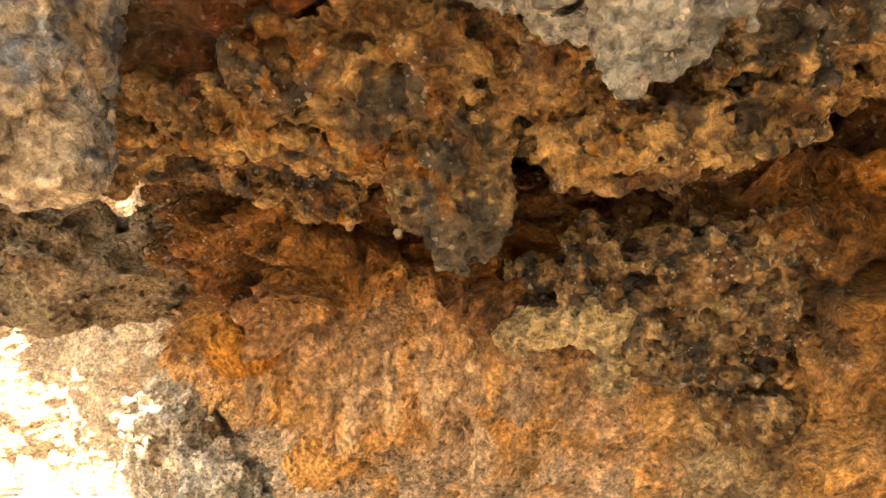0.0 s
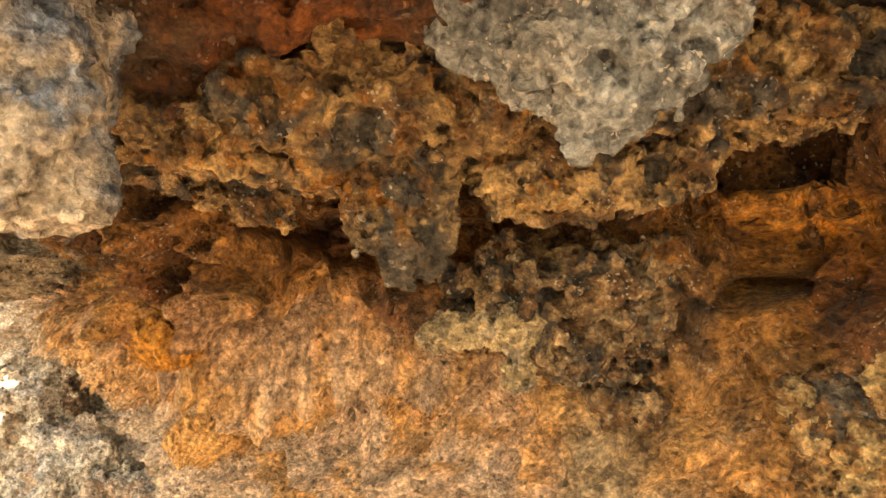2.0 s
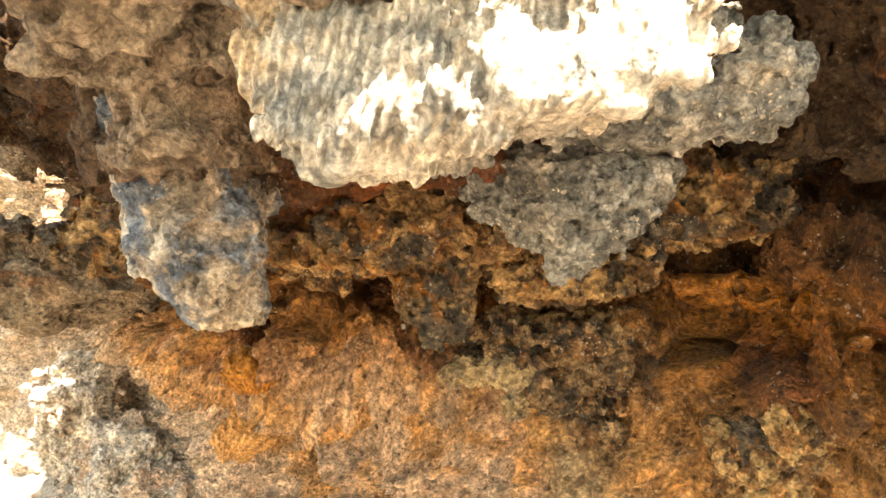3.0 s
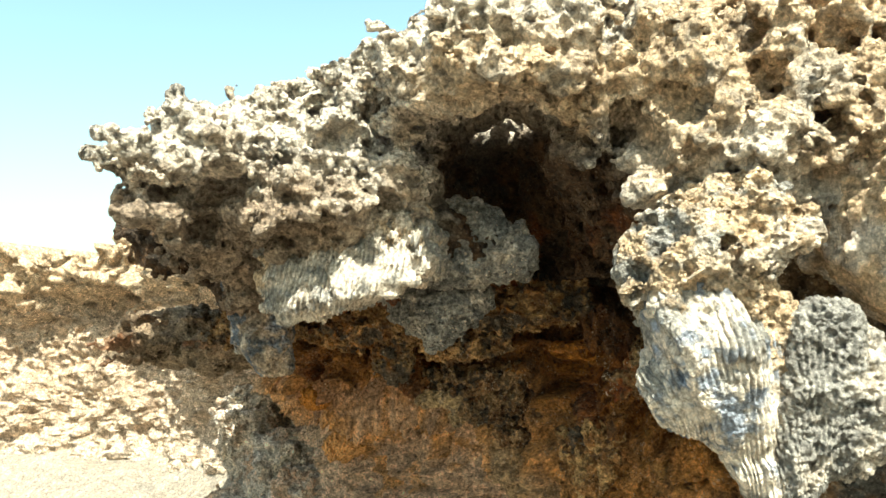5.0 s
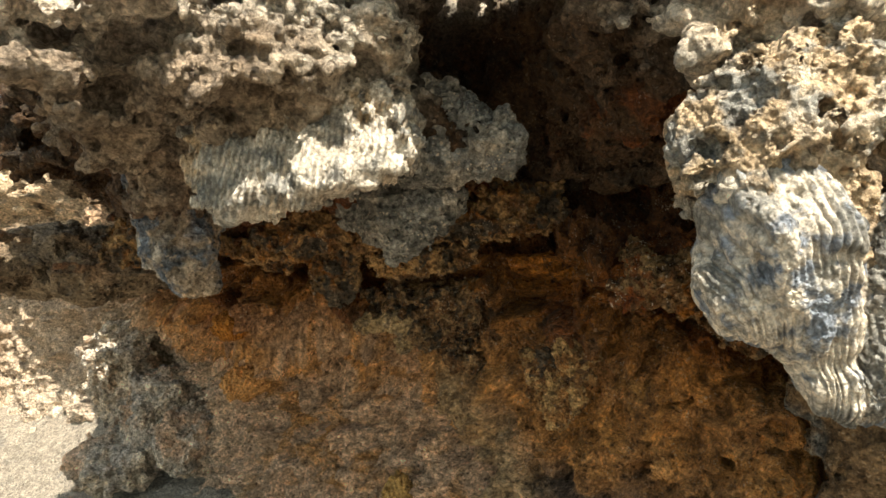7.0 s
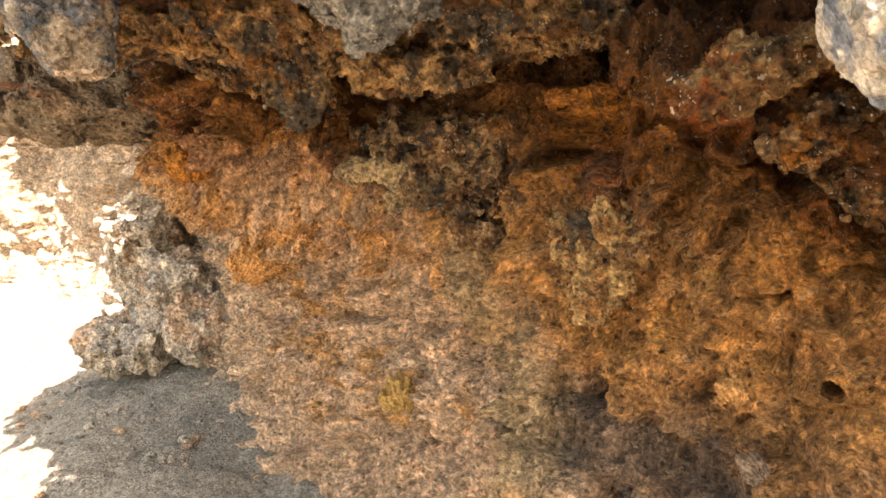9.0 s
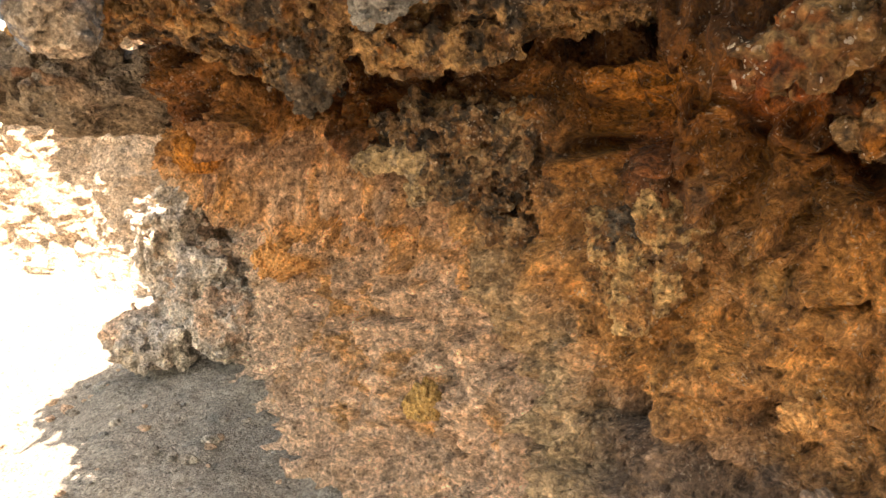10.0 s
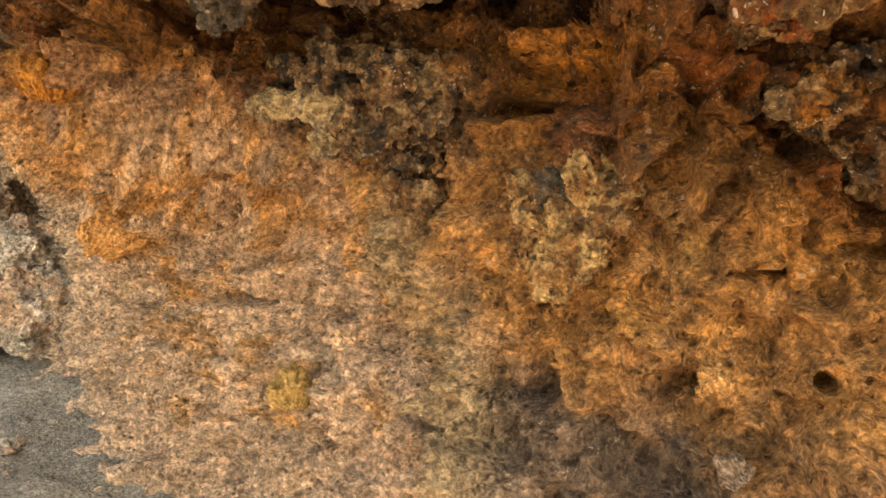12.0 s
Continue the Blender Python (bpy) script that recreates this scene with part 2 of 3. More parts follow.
PALE = np.array((0.68, 0.58, 0.455))
CREAM = np.array((0.64, 0.46, 0.28))
GREY = np.array((0.26, 0.24, 0.205))
BLUE = np.array((0.22, 0.235, 0.26))
OCHRE = np.array((0.34, 0.125, 0.016))
RUST = np.array((0.26, 0.062, 0.006))
TAN = np.array((0.60, 0.295, 0.10))
BROWN = np.array((0.11, 0.050, 0.015))
DARK = np.array((0.050, 0.037, 0.024))
PINK = np.array((0.66, 0.44, 0.285))
YELLOW = np.array((0.46, 0.27, 0.085))
SANDC = np.array((0.46, 0.385, 0.295))


def blob(a, b, a0, b0, ra, rb):
    """A soft round weight on a plane, 1 in the middle."""
    return np.exp(-((a - a0) / ra) ** 2 - ((b - b0) / rb) ** 2)


def along(a, b, pts, r):
    """A soft weight along a broken line on a plane."""
    best = np.full(len(a), 9.0)
    for (a0, b0), (a1, b1) in zip(pts[:-1], pts[1:]):
        da, db = a1 - a0, b1 - b0
        t = np.clip(((a - a0) * da + (b - b0) * db) / (da * da + db * db), 0, 1)
        best = np.minimum(best, np.hypot(a - a0 - t * da, b - b0 - t * db))
    return np.exp(-(best / r) ** 2)


# ---- the back wall of the hollow ----
def wall_y(x, z):
    """How deep the back wall lies."""
    low = np.interp(x, [-3.4, -1.9, -1.3, -0.95, -0.6, -0.37, -0.09, 0.03, 0.15, 0.3, 0.46, 0.6, 0.8, 1.6],
                    [4.3, 4.1, 3.75, 3.35, 2.9, 2.6, 2.28, 2.1, 1.9, 1.67, 1.54, 1.42, 1.32, 1.0])
    high = np.interp(x, [-3.4, -1.9, -1.3, -0.95, -0.6, -0.4, -0.25, 0.0, 0.3, 0.38, 0.6, 0.8, 1.6],
                     [4.4, 4.15, 3.6, 2.9, 2.15, 1.85, 1.78, 1.76, 1.62, 1.48, 1.4, 1.35, 1.0])
    w = smooth(0.62, 0.95, z)
    lean = np.clip(0.45 - z, 0, 1) * 0.35
    cave = 0.45 * smooth(1.04, 1.26, z) * np.exp(-((x - 0.36) / 0.2) ** 2)
    return low + (high - low) * w - lean + cave


def build_wall():
    h = 0.0038
    xs = np.concatenate([np.arange(-3.4, -1.0, 0.015), np.arange(-1.0, -0.6, 0.009), np.arange(-0.6, 0.95, h), np.arange(0.95, 1.6, 0.02)])
    zs = np.concatenate([np.arange(-0.45, 0.1, 0.015), np.arange(0.1, 1.25, h), np.arange(1.25, 1.62, 0.012)])
    X, Z = np.meshgrid(xs, zs, indexing='ij')
    x, z = X.ravel(), Z.ravel()
    base = wall_y(x, z)
    p = np.stack([x, base, z], 1)
    n1 = fbm(p + 11, 0.3, 4, 0.6)
    n2 = fbm(p + 31, 0.09, 4, 0.6)
    n3 = fbm(p + 41, 0.03, 3, 0.6)
    upper = smooth(0.72, 0.98, z + 0.1 * n1)
    relief = 0.075 * fbm(p, 0.2, 3) + (0.03 + 0.03 * upper) * fbm(p + 5, 0.06, 3, 0.55)
    relief -= 0.018 * np.abs(fbm(p + 8, 0.1, 3)) * 2
    relief -= (0.03 + 0.04 * upper) * pits(p + 3, 0.08, 0.5, 0.3 + 0.25 * upper)
    relief -= (0.016 + 0.016 * upper) * pits(p, 0.033, 0.5, 0.45) + 0.004 * pits(p + 6, 0.018, 0.55, 0.5)
    d, r = worley(p + 2, 0.028)
    relief += 0.009 * smooth(0.7, 0.2, d) * (r > 0.5)
    # broken blocks with sharp edges, two sizes, and overhung ledges
    bent = p + 0.03 * np.stack([fbm(p + 60, 0.08, 2), fbm(p + 63, 0.08, 2), fbm(p + 66, 0.08, 2)], 1).astype(p.dtype)
    flatter = bent * (0.8, 1.0, 1.25)
    e1, r1 = cobbles(flatter, 0.11)
    e2, r2 = cobbles(flatter + 4, 0.045)
    calm = 1 - 0.75 * np.clip(blob(x, z, 0.13, 0.90, 0.16, 0.11) + blob(x, z, 0.37, 0.78, 0.08, 0.09), 0, 1)
    relief += e1 * (0.055 * r1 - 0.01) + 0.4 * e2 * (0.026 * r2 - 0.004) - 0.03
    relief += plates(0.075 * fbm(bent + 90, 0.15, 4, 0.6), 0.018) + plates(0.032 * fbm(bent + 95, 0.055, 3, 0.6), 0.010)
    relief -= 0.05 * smooth(0.35, 0.75, np.abs(fbm(p + 80, 0.16, 3)) * 2)
    relief *= calm
    spongy = 0.9 + 1.1 * upper * smooth(-1.0, -0.6, x)
    relief += crumbly(0.8)(p) * spongy + 0.6 * crumbly(0.45, 5.0)(p)
    relief -= 0.04 * upper * pits(p + 9, 0.05, 0.55, 0.45) + 0.012 * pits(p + 13, 0.04, 0.5, 0.3)
    # colours: tan and pink below, ochre and rust above, grey dust at the foot
    tint = np.tile(TAN, (len(x), 1))
    tint = mix3(tint, PINK, smooth(-0.35, 0.25, n2 + 0.5 * n1 - 0.8 * (z - 0.65) - 0.3 * np.clip(x - 0.2, 0, 1)) * 0.9)
    up = smooth(0.74, 1.02, z + 0.13 * n1 - 0.05 * smooth(0.15, -0.1, x) + 0.10 * np.clip(x - 0.1, 0.0, 0.6)) * smooth(-1.15, -0.7, x)
    tint = mix3(tint, np.array((0.47, 0.205, 0.05)), smooth(0.15, 0.45, x + 0.15 * n2 + 0.5 * (z - 0.6)) * smooth(-0.6, 0.2, n1 + 0.5 * n2 + 0.6) * 0.85)
    tint = mix3(tint, OCHRE, np.clip(up * 0.9 + 0.2 * n2, 0, 1))
    tint = mix3(tint, RUST, up * smooth(-0.05, 0.4, n1 + 0.5 * n2) * 0.85)
    tint = mix3(tint, OCHRE, smooth(0.25, 0.6, n2 + 0.3 * n1) * 0.5 * smooth(-0.1, 0.3, x))
    tint = mix3(tint, BROWN, smooth(0.2, 0.6, n3 + 0.6 * n2) * (0.35 + 0.45 * up))
    # brown along the top stands in for the deep shade under the overhang
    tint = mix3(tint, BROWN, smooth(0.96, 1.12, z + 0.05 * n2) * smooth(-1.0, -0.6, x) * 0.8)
    tint = mix3(tint, SANDC, smooth(-0.35, -1.0, x + 0.25 * n2 + 0.2 * n1 + 0.35 * np.clip(z - 0.5, 0, 0.6)) * 0.75)
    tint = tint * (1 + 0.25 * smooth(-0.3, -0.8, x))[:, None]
    dust = blob(x, z, 0.55, 0.46, 0.22, 0.09) + 0.8 * blob(x, z, 0.36, 0.45, 0.12, 0.08)
    tint = mix3(tint, np.array((0.15, 0.105, 0.075)), np.clip(dust * (0.75 + n2), 0, 0.85))
    tint = mix3(tint, YELLOW, smooth(0.3, 0.6, n2) * blob(x, z, 0.45, 0.7, 0.3, 0.15) * 0.6)
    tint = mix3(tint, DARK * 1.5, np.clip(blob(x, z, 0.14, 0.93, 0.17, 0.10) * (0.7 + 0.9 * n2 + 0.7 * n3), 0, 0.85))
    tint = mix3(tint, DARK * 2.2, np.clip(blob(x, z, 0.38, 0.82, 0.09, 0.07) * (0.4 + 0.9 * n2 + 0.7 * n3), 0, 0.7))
    # block tones vary; the up factor paints the roof's shade on the upper wall
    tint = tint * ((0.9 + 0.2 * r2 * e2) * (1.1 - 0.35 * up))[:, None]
    # far rim to the open side
    far = smooth(-0.9, -1.3, x)
    relief *= 1 - 0.6 * far * smooth(1.25, 1.05, z)
    relief += far * (0.24 * smooth(1.15, 1.4, z + 0.1 * n1) + 0.12 * n1 + 0.05 * n2)
    tint = mix3(tint, CREAM, far * smooth(1.1, 1.35, z) * 0.7)
    tint = mix3(tint, np.array((0.50, 0.36, 0.24)), far * smooth(1.3, 1.0, z) * smooth(0.3, 0.6, z) * 0.75)
    # ribs, cracks and holes of the near wall
    rib = along(x, z, [(0.175, 0.77), (0.20, 0.68), (0.242, 0.567), (0.27, 0.45), (0.285, 0.36)], 0.042)
    relief += 0.055 * rib * (1 + 0.5 * n2)
    tint = mix3(tint, np.array((0.44, 0.29, 0.15)), np.clip(rib * (0.8 + n2), 0, 0.9))
    crack = along(x + 0.02 * n2, z + 0.02 * n3, [(0.485, 0.96), (0.464, 0.856), (0.445, 0.79), (0.425, 0.71)], 0.016)
    relief -= 0.04 * crack
    shelf = along(x, z + 0.02 * n2, [(-0.06, 0.68), (0.02, 0.66), (0.09, 0.62)], 0.02)
    relief += 0.035 * shelf
    band = along(x, z + 0.015 * n2, [(0.42, 0.69), (0.5, 0.715), (0.62, 0.70), (0.75, 0.72)], 0.022)
    relief += 0.02 * band
    for hx, hz, rx, rz, dep in ((0.576, 0.733, 0.020, 0.009, 0.06), (0.652, 0.613, 0.013, 0.014, 0.06), (0.526, 0.578, 0.010, 0.016, 0.05),
                                (0.307, 0.469, 0.007, 0.020, 0.05), (-0.096, 0.534, 0.03, 0.022, 0.06), (-0.06, 0.53, 0.014, 0.012, 0.05),
                                (-0.25, 0.48, 0.03, 0.03, 0.06), (0.288, 0.92, 0.028, 0.024, 0.08), (0.07, 0.76, 0.025, 0.008, 0.03),
                                (0.36, 0.645, 0.012, 0.012, 0.03), (-0.36, 0.54, 0.02, 0.03, 0.05),
                                (-0.13, 0.855, 0.06, 0.014, 0.06), (-0.33, 0.99, 0.03, 0.025, 0.06), (-0.13, 1.02, 0.06, 0.04, 0.07),
                                (-0.40, 0.91, 0.02, 0.02, 0.05), (0.40, 1.13, 0.03, 0.03, 0.08), (0.60, 0.90, 0.03, 0.04, 0.06),
                                (0.54, 1.0, 0.04, 0.03, 0.04),
                                (0.193, 0.832, 0.024, 0.044, 0.10), (0.018, 0.865, 0.03, 0.03, 0.07)):
        w = blob(x + 0.008 * n3, z + 0.008 * n2, hx, hz, rx, rz)
        relief -= 1.5 * dep * smooth(0.25, 0.65, w)
    fan = blob(x + 0.01 * n2, z + 0.01 * n3, 0.335, 1.01, 0.055, 0.045)
    relief += 0.010 * smooth(0.2, 0.7, fan)
    tint = mix3(tint, OCHRE * 1.5, np.clip(fan * 1.1, 0, 0.85))
    fan2 = blob(x, z, 0.01, 0.965, 0.06, 0.03)
    tint = mix3(tint, OCHRE * 1.5, np.clip(fan2 * 1.2, 0, 0.9))
    ribs = np.stack([np.clip(fan + fan2, 0, 1) * 0.9, np.where(x > 0.15, (x - 0.33) * 500 + (z - 1.0) * 120, (x + 0.6 * z) * 420), 0 * x], 1)
    slope = np.gradient(base.reshape(len(xs), len(zs)), xs, axis=0).ravel()
    rise = np.gradient(base.reshape(len(xs), len(zs)), zs, axis=1).ravel()
    norm = np.sqrt(1 + slope * slope + rise * rise)
    rough = np.stack([x + relief * slope / norm, base - relief / norm, z + relief * rise / norm], 1)
    warp_amount = 0.012 + 0.012 * upper
    rough[:, 2] += warp_amount * fbm(p + 50, 0.045, 3) + 0.05 * far * smooth(1.3, 1.6, z) * n2 * 2 + 0.12 * far * smooth(1.3, 1.6, z) * n1
    rough[:, 0] += warp_amount * fbm(p + 70, 0.045, 3)
    # the top runs back from the rim
    nu, nv = len(xs), len(zs)
    g = rough.reshape(nu, nv, 3)
    extra = []
    for back in (0.06, 0.3, 1.0, 4.0):
        e = g[:, -1].copy()
        e[:, 1] += back
        e[:, 2] += 0.02 * fbm(e, 0.1, 2) - 0.02 * back
        extra.append(e)
    g = np.concatenate([g, np.stack(extra, 1)], 1)
    t3 = tint.reshape(nu, nv, 3)
    t3 = np.concatenate([t3] + [t3[:, -1:]] * 4, 1)
    r3 = ribs.reshape(nu, nv, 3)
    r3 = np.concatenate([r3] + [r3[:, -1:]] * 4, 1)
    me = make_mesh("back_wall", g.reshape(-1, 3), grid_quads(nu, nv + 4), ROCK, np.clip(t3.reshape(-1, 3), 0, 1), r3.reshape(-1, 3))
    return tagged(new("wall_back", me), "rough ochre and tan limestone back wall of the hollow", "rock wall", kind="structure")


build_wall()


# ---- ground ----
def ground_z(x, y):
    z = -0.45 + 0.2 * np.clip(y, -1, 3.4)
    z = z + 0.35 * np.clip(x + 0.95, -0.8, 0.0) * smooth(1.5, 3.0, y)
    return z + 0.45 * np.clip(y - 3.3, 0, 1.0)


def build_ground():
    near = np.arange(-2.6, 2.2, 0.015)
    xs = np.concatenate([[-300, -80, -25, -10, -6, -4, -3], near, [2.6, 4, 8, 25, 80, 300]])
    neary = np.concatenate([np.arange(-1.5, 1.8, 0.03), np.arange(1.8, 4.8, 0.012)])
    ys = np.concatenate([[-300, -80, -25, -8, -3], neary, [5.5, 8, 25, 80, 300]])
    X, Y = np.meshgrid(xs, ys, indexing='ij')
    x, y = X.ravel(), Y.ravel()
    p = np.stack([x, y, 0 * x], 1)
    d, r = worley(p, 0.05)
    z = ground_z(x, y) + 0.05 * fbm(p, 0.3, 3) + 0.014 * fbm(p, 0.05, 3, 0.6) + 0.014 * smooth(0.5, 0.1, d) * (r > 0.6)
    tint = mix3(np.tile(SANDC * 0.75, (len(x), 1)), np.array((0.25, 0.215, 0.165)), smooth(0, 0.5, fbm(p + 9, 0.4, 3)))
    tint = mix3(tint, GREY * 0.8, smooth(0.2, 0.6, fbm(p + 19, 0.07, 3)) * 0.6)
    me = make_mesh("ground", np.stack([x, y, z], 1), grid_quads(len(xs), len(ys)), SAND, tint)
    tagged(new("ground", me), "pale gravelly shell sand", "sand", kind="structure")


build_ground()


# ---- rocks cut from solid forms ----
def solid(name, sdf, lo, hi, h, relief, paint, label, category, mat=ROCK, kind="", ribs=None, parent=None,
          fine=None, levels=1, near=None):
    """A rock whose outline sdf gives, roughened by relief and coloured by paint."""
    lo, hi = np.array(lo, np.float32), np.array(hi, np.float32)
    ax = [np.arange(lo[k], hi[k], h, dtype=np.float32) for k in range(3)]
    grid = np.stack(np.meshgrid(*ax, indexing='ij'), -1)
    wide = np.stack(np.meshgrid(*[np.arange(lo[k], hi[k] + 2 * h, 2 * h, dtype=np.float32) for k in range(3)], indexing='ij'), -1)
    flat = wide.reshape(-1, 3)
    vol = np.concatenate([sdf(c) for c in np.array_split(flat, max(1, len(flat) // 400000))]).reshape(wide.shape[:3]).astype(np.float32)
    for k in range(3):
        vol = np.moveaxis(vol, k, 0)
        full = np.empty((2 * len(vol) - 1,) + vol.shape[1:], np.float32)
        full[::2], full[1::2] = vol, (vol[1:] + vol[:-1]) / 2
        vol = np.moveaxis(full[:len(ax[k])], 0, k)
    vol = np.ascontiguousarray(vol)
    band = np.abs(vol) < 0.10
    vol[band] -= relief(grid[band])
    vol[0], vol[-1], vol[:, 0], vol[:, -1], vol[:, :, 0], vol[:, :, -1] = (1,) * 6
    verts, quads = surface_net(vol, lo, h)
    # keep the one body, without crumbs in the air
    root = np.arange(len(verts))
    a = np.concatenate([quads[:, 0], quads[:, 1], quads[:, 2]])
    b = np.concatenate([quads[:, 1], quads[:, 2], quads[:, 3]])
    for _ in range(200):
        m = np.minimum(root[a], root[b])
        old = root.copy()
        np.minimum.at(root, a, m)
        np.minimum.at(root, b, m)
        root = root[root]
        if (old == root).all():
            break
    ids, counts = np.unique(root, return_counts=True)
    keep = root == ids[counts.argmax()]
    remap = np.cumsum(keep) - 1
    quads = remap[quads[keep[quads].all(1)]]
    verts = verts[keep]
    fine = crumbly(0.55) if fine is None else fine
    for level in range(levels):
        if level and near is not None:
            verts, quads, free = subdivide(verts, quads, near(verts[quads].mean(1)))
        else:
            verts, quads, free = subdivide(verts, quads)
            verts = relax(verts, quads)
        if level == levels - 1 or near is not None:
            push = fine(verts.astype(np.float32)) * (0.5 if near is not None and levels > 1 else 1.0) * free
            verts = verts + normals(verts, quads) * push[:, None]
    v = verts.astype(np.float32)
    c = verts.mean(0)
    me = make_mesh(name, verts - c, quads, mat, np.clip(paint(v), 0, 1), None if ribs is None else ribs(v))
    ob = new(name, me)
    ob.location = c if parent is None else c - np.array(parent.location)
    ob.parent = parent
    return tagged(ob, label, category, kind=kind)


def vuggy(s=1.0, seed=0.0):
    """Relief of pitted, spongy limestone."""
    def f(p):
        p = p + seed
        r = 0.055 * s * fbm(p, 0.2 * s, 2) + 0.032 * s * fbm(p + 4, 0.07 * s, 3, 0.65)
        r -= 0.075 * s * pits(p, 0.085 * s, 0.55, 0.55) + 0.038 * s * pits(p + 2, 0.04 * s, 0.55, 0.55)
        e, m = worley(p + 5, 0.06 * s)
        r += 0.03 * s * (m - 0.5)
        return r
    return f


def painted(colours, size=0.2, seed=0.0):
    """Patches of the given colours, each over the one before."""
    def f(v):
        t = np.tile(colours[0], (len(v), 1))
        for k, c in enumerate(colours[1:]):
            t = mix3(t, c, smooth(-0.05, 0.35, fbm(v + seed + 9 * k, size / (1 + 0.6 * k), 4, 0.6)))
        return t
    return f


def overhang_form(p):
    d = ellipsoid(p, (-0.16, 1.53, 1.46), (0.34, 0.34, 0.18))
    d = blend(d, ellipsoid(p, (-0.30, 1.27, 1.475), (0.19, 0.20, 0.08)), 0.05)
    d = blend(d, ellipsoid(p, (-0.40, 1.08, 1.44), (0.10, 0.17, 0.045)), 0.05)
    d = blend(d, capsule(p, (-0.45, 1.03, 1.36), (-0.25, 1.25, 1.33), 0.04), 0.03)
    d = blend(d, capsule(p, (-0.40, 1.16, 1.53), (-0.26, 1.2, 1.55), 0.05), 0.07)
    d = blend(d, ellipsoid(p, (-0.03, 1.38, 1.58), (0.25, 0.22, 0.10)), 0.05)
    d = blend(d, capsule(p, (0.05, 1.28, 1.555), (0.70, 1.22, 1.505), 0.125), 0.06)
    d = blend(d, capsule(p, (0.70, 1.2, 1.53), (1.3, 1.05, 1.36), 0.13), 0.06)
    d = blend(d, ellipsoid(p, (0.26, 1.14, 1.575), (0.26, 0.2, 0.095)), 0.05)
    d = blend(d, ellipsoid(p, (0.62, 1.09, 1.46), (0.29, 0.2, 0.20)), 0.06)
    d = blend(d, ellipsoid(p, (1.03, 1.08, 1.33), (0.36, 0.27, 0.28)), 0.06)
    d = blend(d, ellipsoid(p, (-0.02, 2.05, 1.42), (0.82, 0.62, 0.27)), 0.08)
    d = blend(d, ellipsoid(p, (-0.75, 2.5, 1.08), (0.42, 0.5, 0.11)), 0.08)
    d = blend(d, ellipsoid(p, (0.55, 1.55, 1.40), (0.6, 0.4, 0.2)), 0.08)
    d = blend(d, ellipsoid(p, (0.22, 1.78, 1.52), (0.35, 0.24, 0.16)), 0.05)
    d = blend(d, capsule(p, (-0.40, 1.2, 1.33), (-0.37, 1.48, 1.20), 0.085), 0.05)
    d = blend(d, capsule(p, (-0.3, 1.45, 1.24), (0.1, 1.5, 1.26), 0.10), 0.05)
    d = blend(d, ellipsoid(p, (-0.17, 1.215, 1.37), (0.21, 0.15, 0.085)), 0.04)
    d = blend(d, ellipsoid(p, (0.56, 0.99, 1.36), (0.15, 0.11, 0.09)), 0.05)
    d = carve(d, ellipsoid(p, (0.21, 1.24, 1.41), (0.115, 0.38, 0.11)), 0.03)
    d = carve(d, ellipsoid(p, (0.30, 1.3, 1.27), (0.12, 0.34, 0.13)), 0.03)
    d = carve(d, ellipsoid(p, (0.03, 1.16, 1.49), (0.05, 0.14, 0.04)), 0.02)
    d = carve(d, capsule(p, (0.06, 1.12, 1.503), (-0.12, 2.4, 1.805), 0.02), 0.005)
    for c, r in (((0.53, 0.90, 1.325), (0.045, 0.08, 0.022)), ((0.58, 0.97, 1.56), (0.05, 0.08, 0.05)), ((0.42, 0.99, 1.62), (0.05, 0.08, 0.045)),
                 ((0.76, 0.97, 1.53), (0.06, 0.08, 0.035)), ((0.40, 0.95, 1.43), (0.03, 0.08, 0.028)), ((-0.17, 0.98, 1.48), (0.06, 0.09, 0.03)),
                 ((-0.06, 1.06, 1.45), (0.03, 0.09, 0.03)), ((0.68, 0.93, 1.42), (0.035, 0.07, 0.03))):
        d = carve(d, ellipsoid(p, c, r), 0.015)
    return d


def overhang_relief(p):
    calm = 1 - 0.45 * smooth(-0.34, -0.44, p[:, 0]) * smooth(1.2, 1.05, p[:, 1])
    layer = ((p[:, 2] + 0.05 * fbm(p + 40, 0.2, 2) + 0.1 * p[:, 0]) / 0.085) % 1.0
    ledges = 0.022 * (np.sqrt(layer) - 0.6) * smooth(0.22, 0.08, p[:, 0]) * smooth(0.9, 0.95, layer * -1 + 1.95)
    return vuggy(1.0)(p) * calm + ledges * calm


